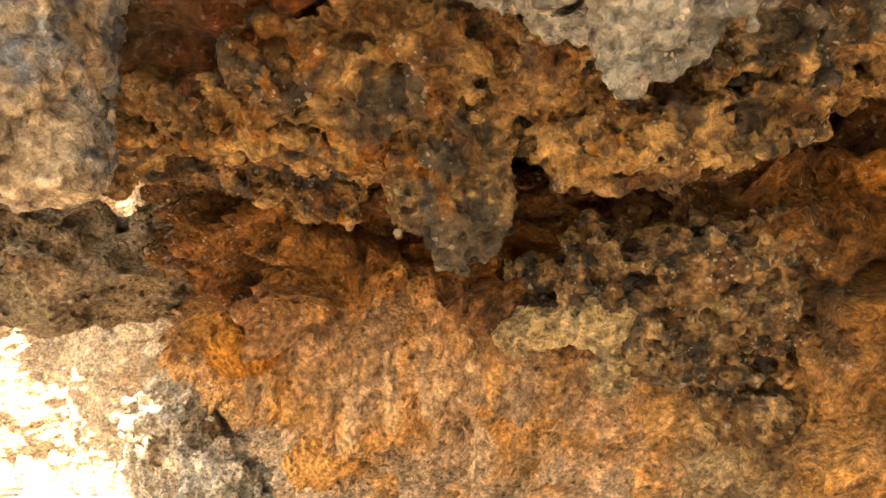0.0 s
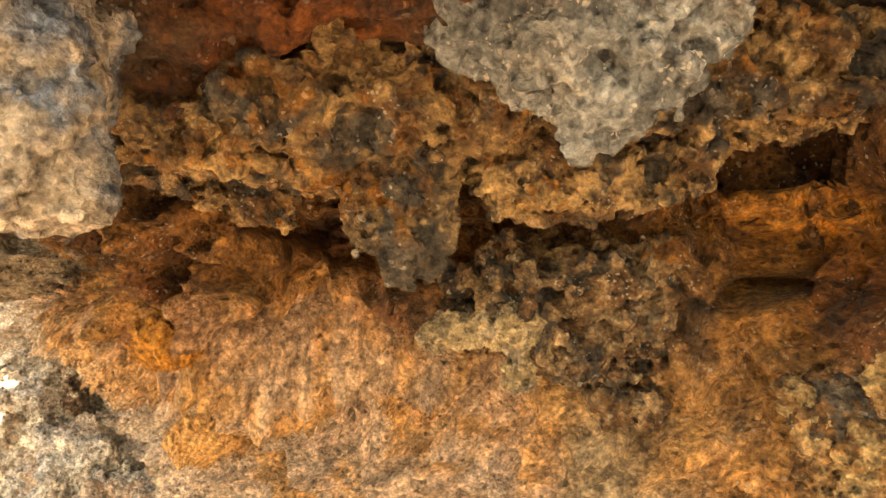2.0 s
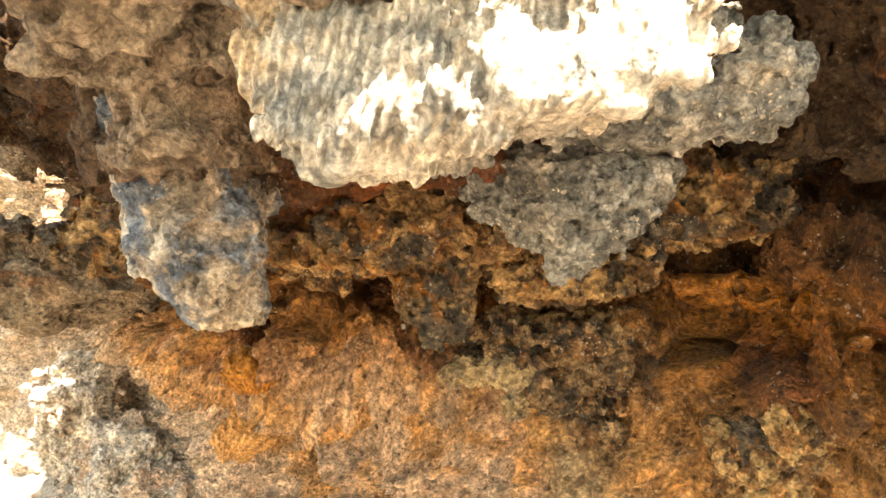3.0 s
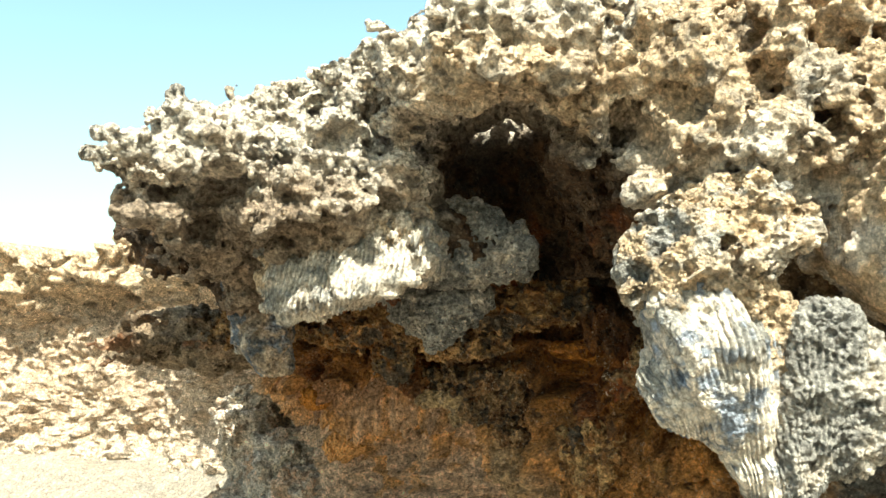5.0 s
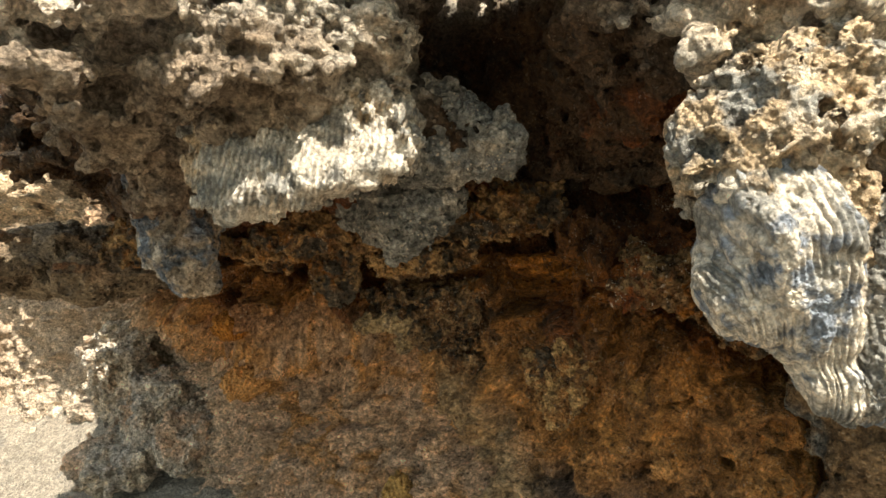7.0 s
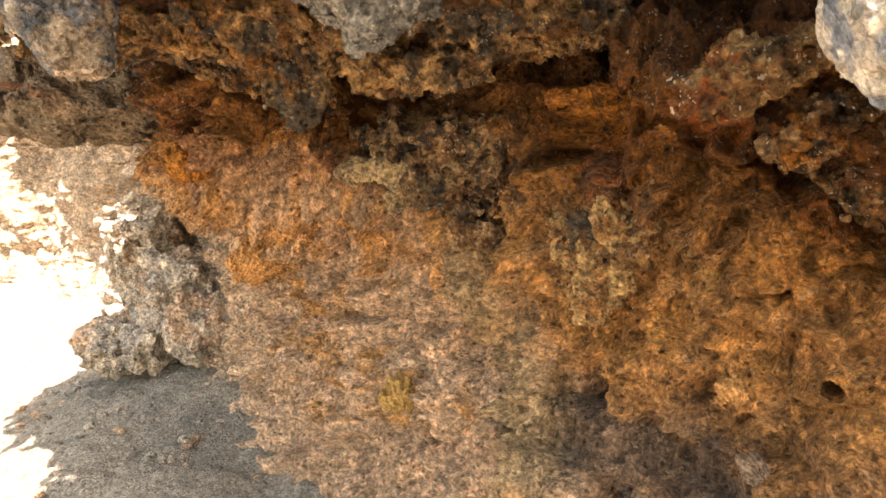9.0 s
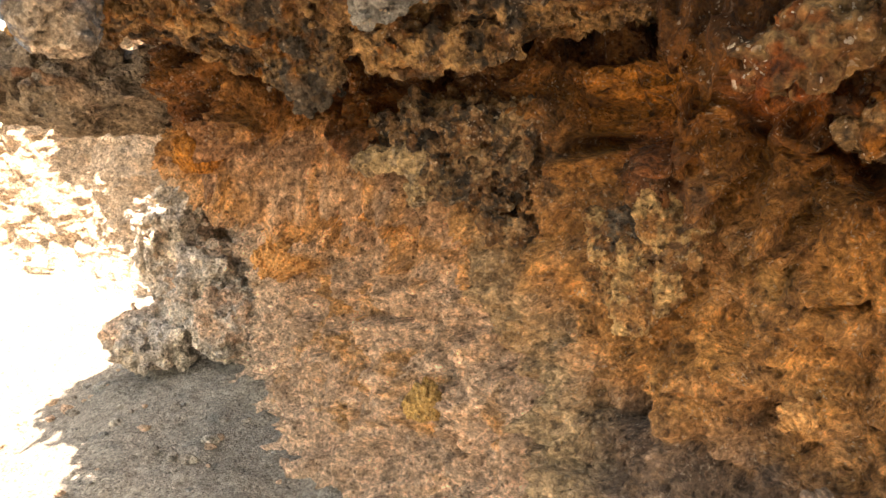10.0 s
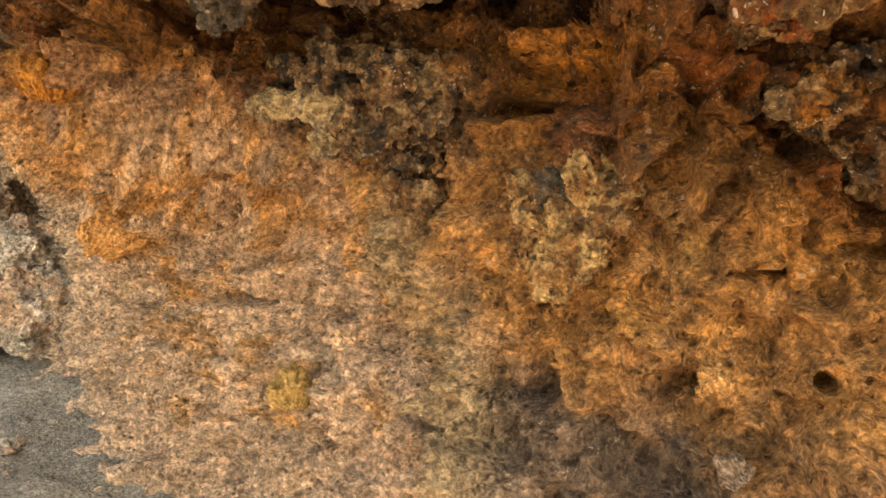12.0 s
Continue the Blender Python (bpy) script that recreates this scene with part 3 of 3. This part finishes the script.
def overhang_paint(v):
    n1, n2 = fbm(v + 11, 0.25, 3, 0.6), fbm(v + 21, 0.06, 4, 0.65)
    t = np.tile(PALE, (len(v), 1))
    t = mix3(t, CREAM, smooth(-0.1, 0.35, n1 + 0.6 * (v[:, 0] - 0.3)))
    t = mix3(t, GREY, smooth(0.15, 0.5, n2) * 0.6)
    t = mix3(t, np.array((0.24, 0.15, 0.075)), smooth(0.15, 0.5, fbm(v + 33, 0.12, 3)) * 0.5)
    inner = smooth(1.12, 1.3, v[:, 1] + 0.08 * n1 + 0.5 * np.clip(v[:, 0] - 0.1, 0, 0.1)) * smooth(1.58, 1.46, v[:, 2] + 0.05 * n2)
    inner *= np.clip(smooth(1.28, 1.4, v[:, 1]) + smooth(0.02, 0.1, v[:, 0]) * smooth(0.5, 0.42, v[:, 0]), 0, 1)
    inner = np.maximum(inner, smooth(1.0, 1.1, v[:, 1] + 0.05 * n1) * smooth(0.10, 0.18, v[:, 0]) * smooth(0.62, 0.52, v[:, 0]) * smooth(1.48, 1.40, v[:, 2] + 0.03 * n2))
    # the cave's shade put into the colour as a dark patch
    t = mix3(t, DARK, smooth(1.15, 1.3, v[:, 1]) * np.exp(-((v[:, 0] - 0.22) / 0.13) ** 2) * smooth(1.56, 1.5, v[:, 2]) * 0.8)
    # the left ledge's underside shade, painted on as a brown band
    ledge_shade = smooth(1.44, 1.36, v[:, 2] + 0.06 * n2) * smooth(0.0, -0.15, v[:, 0] + 0.1 * n1)
    t = mix3(t, np.array((0.23, 0.145, 0.08)), ledge_shade * 0.75)
    # brown and dark carry the hollow's shade; the rust is rock colour
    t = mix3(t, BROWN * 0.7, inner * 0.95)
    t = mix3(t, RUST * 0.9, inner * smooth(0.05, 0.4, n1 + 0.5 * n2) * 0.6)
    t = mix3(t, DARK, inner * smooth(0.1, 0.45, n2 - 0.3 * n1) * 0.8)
    t = mix3(t, np.array((0.33, 0.24, 0.15)), smooth(-0.3, -0.55, v[:, 0] + 0.1 * n1) * smooth(1.9, 2.15, v[:, 1]) * 0.85)
    return t


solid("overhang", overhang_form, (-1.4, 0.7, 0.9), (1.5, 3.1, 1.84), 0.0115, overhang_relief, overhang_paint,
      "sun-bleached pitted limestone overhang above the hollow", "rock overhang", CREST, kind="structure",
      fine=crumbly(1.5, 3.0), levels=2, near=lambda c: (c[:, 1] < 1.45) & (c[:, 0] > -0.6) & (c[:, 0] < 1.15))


def fringe_form(p):
    d = ellipsoid(p, (-0.12, 1.60, 1.13), (0.36, 0.13, 0.07))
    return blend(d, ellipsoid(p, (0.2, 1.6, 1.15), (0.2, 0.14, 0.07)), 0.04)


def fringe_paint(v):
    t = painted((BROWN * 1.7, OCHRE, DARK * 1.7, np.array((0.34, 0.19, 0.07)), DARK * 1.3, np.array((0.40, 0.23, 0.09))), 0.09, 3.0)(v)
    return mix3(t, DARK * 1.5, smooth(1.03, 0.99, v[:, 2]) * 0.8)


crust = tagged(new("hanging_crust"), "brown spongy rock crust hanging over the back wall", "rock crust")
crust.location = (-0.05, 1.62, 1.14)
spongy = lambda p: vuggy(0.5, 2.0)(p)
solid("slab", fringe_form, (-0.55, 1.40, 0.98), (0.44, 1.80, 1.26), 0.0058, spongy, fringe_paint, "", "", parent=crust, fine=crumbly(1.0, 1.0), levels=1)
solid("nub", lambda p: blend(capsule(p, (-0.08, 1.585, 1.11), (-0.085, 1.575, 1.045), 0.055), capsule(p, (-0.085, 1.575, 1.04), (-0.09, 1.57, 1.005), 0.028), 0.03),
      (-0.18, 1.47, 0.93), (0.02, 1.69, 1.2), 0.0042, lambda p: vuggy(0.34, 4.0)(p), fringe_paint, "drooping crumbly nub", "", parent=crust, fine=crumbly(0.9, 1.0))
solid("flap", lambda p: capsule(p, (-0.35, 1.73, 1.14), (-0.22, 1.74, 1.075), 0.042), (-0.45, 1.62, 0.98), (-0.14, 1.84, 1.24), 0.005, lambda p: vuggy(0.4, 6.0)(p), fringe_paint, "", "", parent=crust, fine=crumbly(0.9, 2.0))
solid("knob", lambda p: capsule(p, (0.03, 1.565, 1.06), (0.09, 1.555, 1.05), 0.038), (-0.05, 1.46, 0.98), (0.17, 1.66, 1.14), 0.0045, lambda p: vuggy(0.36, 7.0)(p), fringe_paint, "", "", parent=crust, fine=crumbly(0.9, 2.0))
solid("knob", lambda p: capsule(p, (0.14, 1.55, 1.05), (0.19, 1.55, 1.06), 0.038), (0.06, 1.44, 0.97), (0.28, 1.65, 1.14), 0.0045, lambda p: vuggy(0.36, 8.0)(p), fringe_paint, "", "", parent=crust, fine=crumbly(0.9, 2.0))


def block_form(p):
    q = p - np.array((-0.098, 1.255, 1.268), np.float32)
    s, c = math.sin(-0.20), math.cos(-0.20)
    x, z = q[:, 0] * c + q[:, 2] * -s, q[:, 0] * s + q[:, 2] * c
    y = q[:, 1] - 0.55 * z
    e = np.stack([np.abs(x) - 0.118, np.abs(y) - 0.075, np.abs(z) - 0.045], 1)
    out = np.linalg.norm(np.maximum(e, 0), axis=1) + np.minimum(e.max(1), 0) - 0.04
    return blend(out, capsule(p, (-0.19, 1.27, 1.235), (-0.09, 1.27, 1.215), 0.036), 0.03)


def knobbly(s, seed=0.0):
    def f(p):
        p = p + seed
        d, k = worley(p, 0.05 * s)
        return 0.03 * s * fbm(p, 0.12 * s, 4, 0.6) + 0.018 * s * smooth(0.7, 0.1, d) - 0.02 * s * pits(p + 3, 0.045 * s, 0.5, 0.45)
    return f


def block_ribs(v):
    w = smooth(1.31, 1.25, v[:, 2] - 0.2 * (v[:, 0] + 0.1) + 0.03 * fbm(v, 0.05, 2)) * smooth(-0.5, 0.3, fbm(v + 3, 0.07, 2))
    return np.stack([0.95 * w, (v[:, 0] - 0.25 * v[:, 2] + 0.012 * fbm(v, 0.15, 2)) * 620, 0 * w], 1)


solid("coral_block", block_form, (-0.42, 1.04, 1.05), (0.14, 1.54, 1.47), 0.0055, lambda p: 1.2 * knobbly(0.9, 1.0)(p) + (0.35 + 0.4 * smooth(1.27, 1.33, p[:, 2])) * vuggy(0.5)(p), painted((PALE * 0.8, CREAM * 0.75, PALE * 0.72, GREY), 0.10, 3.0),
      "pale ribbed fossil coral block hanging from the overhang", "coral block", CORAL, ribs=block_ribs, levels=2,
      fine=lambda p: 0.0028 * block_ribs(p)[:, 0] * np.sin(block_ribs(p)[:, 1] + 4 * fbm(p, 0.02, 3)) + crumbly(0.5)(p) * (0.25 + 0.75 * smooth(1.26, 1.32, p[:, 2])))


def lump_form(p):
    d = capsule(p, (-0.015, 1.42, 1.155), (0.135, 1.42, 1.165), 0.042)
    d = blend(d, ellipsoid(p, (0.055, 1.415, 1.125), (0.066, 0.06, 0.055)), 0.04)
    return blend(d, capsule(p, (0.05, 1.412, 1.09), (0.045, 1.41, 1.066), 0.016), 0.03)


solid("hanging_rock", lump_form, (-0.17, 1.27, 0.98), (0.28, 1.58, 1.3), 0.005, knobbly(0.8, 2.0), painted((GREY, GREY * 0.7, PALE * 0.6), 0.08, 5.0),
      "grey wedge-shaped rock studded with shell bits", "rock", SHELLY, fine=crumbly(0.9, 1.0), levels=2)


def clump_form(p):
    d = capsule(p, (0.07, 1.38, 1.235), (0.225, 1.34, 1.25), 0.05)
    return blend(d, ellipsoid(p, (0.10, 1.42, 1.30), (0.1, 0.1, 0.07)), 0.04)


solid("hanging_rock", clump_form, (-0.1, 1.2, 1.1), (0.38, 1.58, 1.44), 0.0055, knobbly(0.9, 4.0), painted((GREY * 1.15, GREY * 0.7, PALE * 0.7), 0.09, 7.0),
      "knobbly grey rock wedged under the overhang", "rock", SHELLY, fine=crumbly(1.1, 4.0))


def coral_ball_form(p):
    d = ellipsoid(p, (-0.335, 1.40, 1.12), (0.066, 0.07, 0.085))
    d = blend(d, capsule(p, (-0.37, 1.40, 1.22), (-0.35, 1.40, 1.15), 0.055), 0.04)
    return blend(d, capsule(p, (-0.32, 1.40, 1.08), (-0.308, 1.40, 1.045), 0.028), 0.03)


solid("coral_boulder", coral_ball_form, (-0.52, 1.24, 0.95), (-0.2, 1.56, 1.36), 0.005, lambda p: 0.9 * knobbly(0.9, 6.0)(p) - 0.008 * pits(p, 0.03, 0.5, 0.5),
      painted((np.array((0.50, 0.37, 0.25)), BLUE, PALE * 0.85, BLUE * 0.8), 0.08, 2.0), "smooth blue-grey coral boulder hanging at the hollow's rim", "coral boulder")


def pillar_ribs(v):
    ang = np.arctan2(v[:, 0] - 0.575, v[:, 2] - 0.60)
    return np.stack([0.55 * smooth(-0.4, 0.3, fbm(v + 8, 0.06, 3)), ang * 330 + 2.5 * fbm(v, 0.11, 2), 0 * ang], 1)


def fan_relief(p):
    ang = np.arctan2(p[:, 0] - 0.57, p[:, 2] - 0.74)
    warped = ang * 150 + 7 * fbm(p, 0.12, 3)
    return 0.03 * fbm(p, 0.09, 3, 0.5) - 0.012 * pits(p + 5, 0.05, 0.4, 0.3) + 0.004 * np.sin(warped * 0.2)


def fan_ribs_fine(p):
    ang = np.arctan2(p[:, 0] - 0.575, p[:, 2] - 0.60)
    turn = ang * 330 + 2.5 * fbm(p, 0.11, 2) + 1.2 * fbm(p, 0.02, 2)
    deep = smooth(-0.6, 0.1, fbm(p + 4, 0.05, 3))
    return (0.0030 * deep) * (np.abs(np.sin(turn / 2)) * 2 - 1) + 0.003 * np.sin(turn * 0.13 + 5 * fbm(p, 0.06, 2)) + 0.6 * crumbly(0.5)(p) * (1.3 - deep)


def fan_form(p):
    d = ellipsoid(p, (0.485, 0.93, 1.06), (0.105, 0.10, 0.13))
    return blend(d, capsule(p, (0.50, 0.92, 1.03), (0.56, 0.91, 0.875), 0.048), 0.06)


def lobe_form(p):
    d = capsule(p, (0.65, 0.87, 1.09), (0.575, 0.90, 0.88), 0.042)
    return blend(d, ellipsoid(p, (0.67, 0.95, 0.99), (0.085, 0.10, 0.11)), 0.04)


def cap_form(p):
    d = capsule(p, (0.52, 0.94, 1.235), (0.475, 0.95, 1.185), 0.098)
    d = blend(d, ellipsoid(p, (0.58, 0.95, 1.26), (0.08, 0.09, 0.09)), 0.04)
    return blend(d, capsule(p, (0.55, 0.93, 1.2), (0.56, 0.93, 1.06), 0.05), 0.04)


pillar = tagged(new("coral_pillar"), "grey fan-ribbed fossil coral pillar under the overhang", "coral pillar")
pillar.location = (0.52, 0.95, 1.3)
grey_ribs = painted((PALE * 0.95, GREY, PALE, BLUE * 1.1), 0.07, 4.0)
solid("fan", fan_form, (0.30, 0.76, 0.78), (0.72, 1.12, 1.25), 0.005, fan_relief, grey_ribs, "", "", CORAL, ribs=pillar_ribs, parent=pillar, fine=fan_ribs_fine, levels=2)
solid("lobe", lobe_form, (0.48, 0.76, 0.78), (0.84, 1.18, 1.24), 0.006, fan_relief, painted((GREY, PALE * 0.8, GREY * 0.8), 0.08, 6.0), "", "", CORAL, ribs=pillar_ribs, parent=pillar, fine=lambda p: 0.6 * fan_ribs_fine(p) + crumbly(0.7)(p), levels=2)
solid("cap", cap_form, (0.30, 0.75, 0.96), (0.74, 1.16, 1.46), 0.006, lambda p: 0.8 * vuggy(0.6, 9.0)(p), painted((CREAM, PALE, GREY * 1.3), 0.1, 2.0), "pitted cream coral cap", "", CREST, parent=pillar, fine=crumbly(0.9, 2.0), levels=2)


def right_form(p):
    d = ellipsoid(p, (0.92, 1.02, 1.22), (0.20, 0.19, 0.17))
    return blend(d, ellipsoid(p, (0.98, 1.02, 1.30), (0.22, 0.2, 0.14)), 0.05)


def right_ribs(v):
    w = smooth(1.22, 1.3, v[:, 2]) * 0.8
    return np.stack([w, (v[:, 2] + 0.4 * v[:, 0]) * 300, 0 * w], 1)


solid("coral_boulder", right_form, (0.6, 0.75, 0.95), (1.3, 1.35, 1.55), 0.009, knobbly(1.3, 5.0), painted((CREAM, np.array((0.42, 0.28, 0.15)), PALE), 0.15, 6.0),
      "tan fossil coral boulder beside the pillar", "coral boulder", CORAL, ribs=right_ribs)


def buttress_form(p):
    d = ellipsoid(p, (1.02, 1.22, 0.82), (0.24, 0.2, 0.42))
    d = blend(d, ellipsoid(p, (0.86, 1.14, 1.0), (0.1, 0.12, 0.1)), 0.05)
    d = blend(d, ellipsoid(p, (0.80, 1.14, 1.10), (0.12, 0.12, 0.16)), 0.05)
    d = blend(d, ellipsoid(p, (0.78, 1.16, 1.24), (0.11, 0.10, 0.15)), 0.05)
    return blend(d, ellipsoid(p, (0.86, 1.2, 0.74), (0.10, 0.12, 0.12)), 0.05)


solid("buttress", buttress_form, (0.55, 0.9, 0.2), (1.4, 1.55, 1.5), 0.012, vuggy(0.9, 3.0), painted((np.array((0.26, 0.16, 0.08)), BROWN, GREY * 0.8), 0.15, 8.0),
      "brown rugged limestone buttress beside the hollow", "rock")


# ---- rocks on the back wall ----
def brow_form(p):
    d = ellipsoid(p, (0.135, 1.755, 0.95), (0.125, 0.10, 0.052))
    d = blend(d, ellipsoid(p, (0.10, 1.745, 0.895), (0.06, 0.085, 0.05)), 0.03)
    d = blend(d, ellipsoid(p, (0.19, 1.745, 0.90), (0.055, 0.085, 0.05)), 0.03)
    d = blend(d, capsule(p, (0.205, 1.72, 0.90), (0.205, 1.75, 0.805), 0.034), 0.02)
    d = blend(d, capsule(p, (0.16, 1.73, 0.87), (0.17, 1.75, 0.80), 0.02), 0.02)
    d = carve(d, ellipsoid(p, (0.018, 1.70, 0.865), (0.030, 0.12, 0.032)), 0.01)
    return carve(d, ellipsoid(p, (0.193, 1.68, 0.832), (0.024, 0.085, 0.046)), 0.008)


def ridge_form(p):
    d = capsule(p, (0.055, 1.70, 0.91), (-0.035, 1.755, 0.90), 0.017)
    return blend(d, capsule(p, (0.058, 1.69, 0.92), (0.062, 1.715, 0.848), 0.014), 0.02)


brow = tagged(new("brow_rock"), "dark grey crusted rock with a black pocket on the back wall", "rock")
brow.location = (0.14, 1.75, 0.93)
solid("crust", brow_form, (-0.12, 1.52, 0.73), (0.33, 1.88, 1.05), 0.0042, lambda p: 1.7 * knobbly(0.55, 3.0)(p) - 0.016 * pits(p, 0.03, 0.5, 0.5), painted((BROWN * 1.3, DARK, np.array((0.30, 0.19, 0.09)), DARK * 1.1, np.array((0.28, 0.16, 0.07))), 0.045, 3.0), "", "", parent=brow, fine=crumbly(0.8, 2.0))
solid("ridge", ridge_form, (-0.10, 1.58, 0.79), (0.12, 1.80, 0.98), 0.0032, lambda p: 1.3 * knobbly(0.4, 5.0)(p), painted((np.array((0.46, 0.31, 0.15)), np.array((0.24, 0.17, 0.10))), 0.025, 3.0), "pale sandy ridge", "", parent=brow, fine=crumbly(0.4))


cluster = tagged(new("branching_coral"), "yellowish knobbly branching coral on the back wall", "coral")
cluster.location = (0.37, 1.57, 0.79)
solid("crust", lambda p: ellipsoid(p, (0.37, 1.59, 0.80), (0.05, 0.045, 0.04)), (0.27, 1.45, 0.70), (0.48, 1.66, 0.90), 0.004, lambda p: 1.2 * knobbly(0.5, 8.0)(p),
      painted((BROWN * 1.6, TAN * 0.6, DARK * 2), 0.03, 3.0), "dark grey crust", "", parent=cluster)
for k, (c0, c1, cr) in enumerate((((0.362, 1.56, 0.77), (0.376, 1.585, 0.70), 0.024), ((0.40, 1.54, 0.82), (0.42, 1.525, 0.775), 0.017), ((0.335, 1.59, 0.775), (0.35, 1.60, 0.72), 0.018),
                                  ((0.39, 1.55, 0.77), (0.405, 1.56, 0.72), 0.018), ((0.375, 1.545, 0.85), (0.385, 1.535, 0.80), 0.013),
                                  ((0.42, 1.54, 0.85), (0.435, 1.52, 0.81), 0.014), ((0.32, 1.60, 0.82), (0.33, 1.585, 0.785), 0.012), ((0.355, 1.55, 0.735), (0.362, 1.56, 0.685), 0.012))):
    lo, hi = np.minimum(c0, c1) - cr * 1.9, np.maximum(c0, c1) + cr * 1.9
    solid("branch", lambda p: capsule(p, c0, c1, cr), lo, hi, 0.0032, lambda p: 1.5 * knobbly(0.45, 3.0 + k)(p), painted((np.array((0.52, 0.32, 0.13)), TAN * 0.8, BROWN * 2), 0.03, 1.0 + k), "", "", parent=cluster)


def ledge_form(p):
    d = capsule(p, (0.41, 1.215, 0.985), (0.53, 1.215, 1.04), 0.018)
    return blend(d, capsule(p, (0.45, 1.23, 1.0), (0.52, 1.48, 1.03), 0.028), 0.03)


solid("ledge_rock", ledge_form, (0.33, 1.12, 0.90), (0.76, 1.55, 1.17), 0.006, lambda p: knobbly(0.6, 9.0)(p) + vuggy(0.2, 4.0)(p),
      painted((np.array((0.34, 0.19, 0.07)), RUST, BROWN * 1.2, np.array((0.28, 0.16, 0.06))), 0.05, 5.0), "tan-grey jutting ledge of crusted rock in the hollow", "rock", SHELLY, fine=crumbly(0.9, 6.0))
solid("spongy_rock", lambda p: blend(ellipsoid(p, (0.66, 1.42, 0.95), (0.08, 0.06, 0.055)), ellipsoid(p, (0.72, 1.40, 0.88), (0.06, 0.06, 0.05)), 0.04), (0.44, 1.14, 0.70), (0.90, 1.54, 1.08), 0.0065,
      vuggy(0.55, 7.0), painted((BROWN * 1.8, OCHRE, DARK * 1.5, np.array((0.42, 0.25, 0.11))), 0.06, 6.0), "dark brown spongy rock with pale bits beside the ledge", "rock", SHELLY, fine=crumbly(1.0, 8.0))


def on_wall(x, z, proud=0.0):
    return np.array((x, float(wall_y(np.array([x]), np.array([z]))[0]) - proud, z))


def fossil(x, z, r, proud, tint, turn, label):
    c = on_wall(x, z, proud)
    def ribs(v):
        q = v - c
        a = np.arctan2(q[:, 0] * math.cos(turn) + q[:, 2] * math.sin(turn), q[:, 2] * math.cos(turn) - q[:, 0] * math.sin(turn) + r * 1.3)
        return np.stack([np.full(len(v), 0.7), a * 34 + 4 * fbm(v, r, 2), np.zeros(len(v))], 1)
    solid("fossil_coral", lambda p: ellipsoid(p, c, (r, r * 0.9, r * 0.9)), c - r * 1.6, c + r * 1.6, r / 14, lambda p: 0.6 * r * fbm(p, r * 0.9, 4, 0.6) - 0.3 * r * pits(p, r * 0.7, 0.5, 0.5),
          painted((tint, tint * 0.8), r, 2.0), label, "fossil", CORAL, ribs=ribs)


fossil(0.033, 0.391, 0.042, 0.025, YELLOW * 0.95, 0.3, "small yellowish fan-ribbed fossil coral set in the wall")
fossil(-0.46, 0.61, 0.075, 0.04, TAN, -0.6, "tan grooved fossil coral sticking out of the wall")
fossil(-0.34, 0.915, 0.04, 0.03, OCHRE * 1.2, 0.0, "ochre ribbed fossil coral knob under the overhang")
fossil(0.575, 0.492, 0.02, 0.004, PINK * 0.5, 0.8, "small pale fossil stone set in the dusty wall")
fossil(0.545, 0.595, 0.022, 0.012, TAN, 0.2, "small tan whorled fossil set in the wall")


for c, r, s in (((-1.08, 3.30, 0.55), (0.13, 0.15, 0.20), 1.5), ((-0.90, 3.22, 0.38), (0.17, 0.18, 0.2), 1.6), ((-1.08, 3.12, 0.24), (0.17, 0.14, 0.10), 1.2),
                ((-0.76, 3.05, 0.33), (0.13, 0.16, 0.13), 1.2)):
    c, r = np.array(c), np.array(r)
    solid("boulder", lambda p: ellipsoid(p, c, r), c - r - 0.07, c + r + 0.07, 0.010, lambda p: 1.3 * knobbly(s, 2.0 + c[0])(p),
          painted((np.array((0.68, 0.55, 0.41)), PINK, np.array((0.54, 0.45, 0.36))), 0.15, 2.0 + c[2]), "grey rugged limestone boulder at the wall's foot", "boulder", fine=crumbly(1.6, 2.0))["group"] = "boulders at the wall's foot"


# ---- loose things on the sand ----
def stone_mesh(name, seed, tint):
    n = 9
    th = np.linspace(0, np.pi, n)
    ph = np.linspace(0, 2 * np.pi, 2 * n, endpoint=False)
    T, P = np.meshgrid(th, ph, indexing='ij')
    u = np.stack([np.sin(T) * np.cos(P), np.sin(T) * np.sin(P), np.cos(T)], -1).reshape(-1, 3)
    i = np.arange(n * 2 * n).reshape(n, 2 * n)
    j = np.roll(i, -1, 1)
    quads = np.stack([i[:-1], i[1:], j[1:], j[:-1]], -1).reshape(-1, 4)
    v = u * (1 + 0.45 * fbm((u + seed * 5).astype(np.float32), 0.8, 3))[:, None] * (1, 0.8, 0.6)
    return make_mesh(name, v, quads, ROCK, np.tile(tint, (len(v), 1)))


STONES = [stone_mesh("pebble", s, t) for s, t in enumerate((SANDC, GREY * 1.2, PALE * 0.8, SANDC * 0.7, PINK * 0.8))]
rng = random.Random(3)
for _ in range(170):
    x, y = rng.uniform(-1.75, -0.35), rng.uniform(2.1, 3.3)
    if y > float(wall_y(np.array([x]), np.array([0.15]))[0]) - 0.06:
        continue
    s = 0.007 + 0.022 * rng.random() ** 3
    ob = new("pebble", rng.choice(STONES))
    zg = float(ground_z(np.array([x]), np.array([y]))[0]) + 0.05 * float(fbm(np.array([[x, y, 0]], np.float32), 0.3, 3)[0])
    ob.matrix_world = pose(x, y, zg + 0.3 * s, rng.uniform(-20, 20), rng.uniform(-20, 20), rng.uniform(0, 360)) @ Matrix.Scale(s, 4)
    tagged(ob, "small rough limestone pebble on the sand", "pebble", "pebbles on the sand")
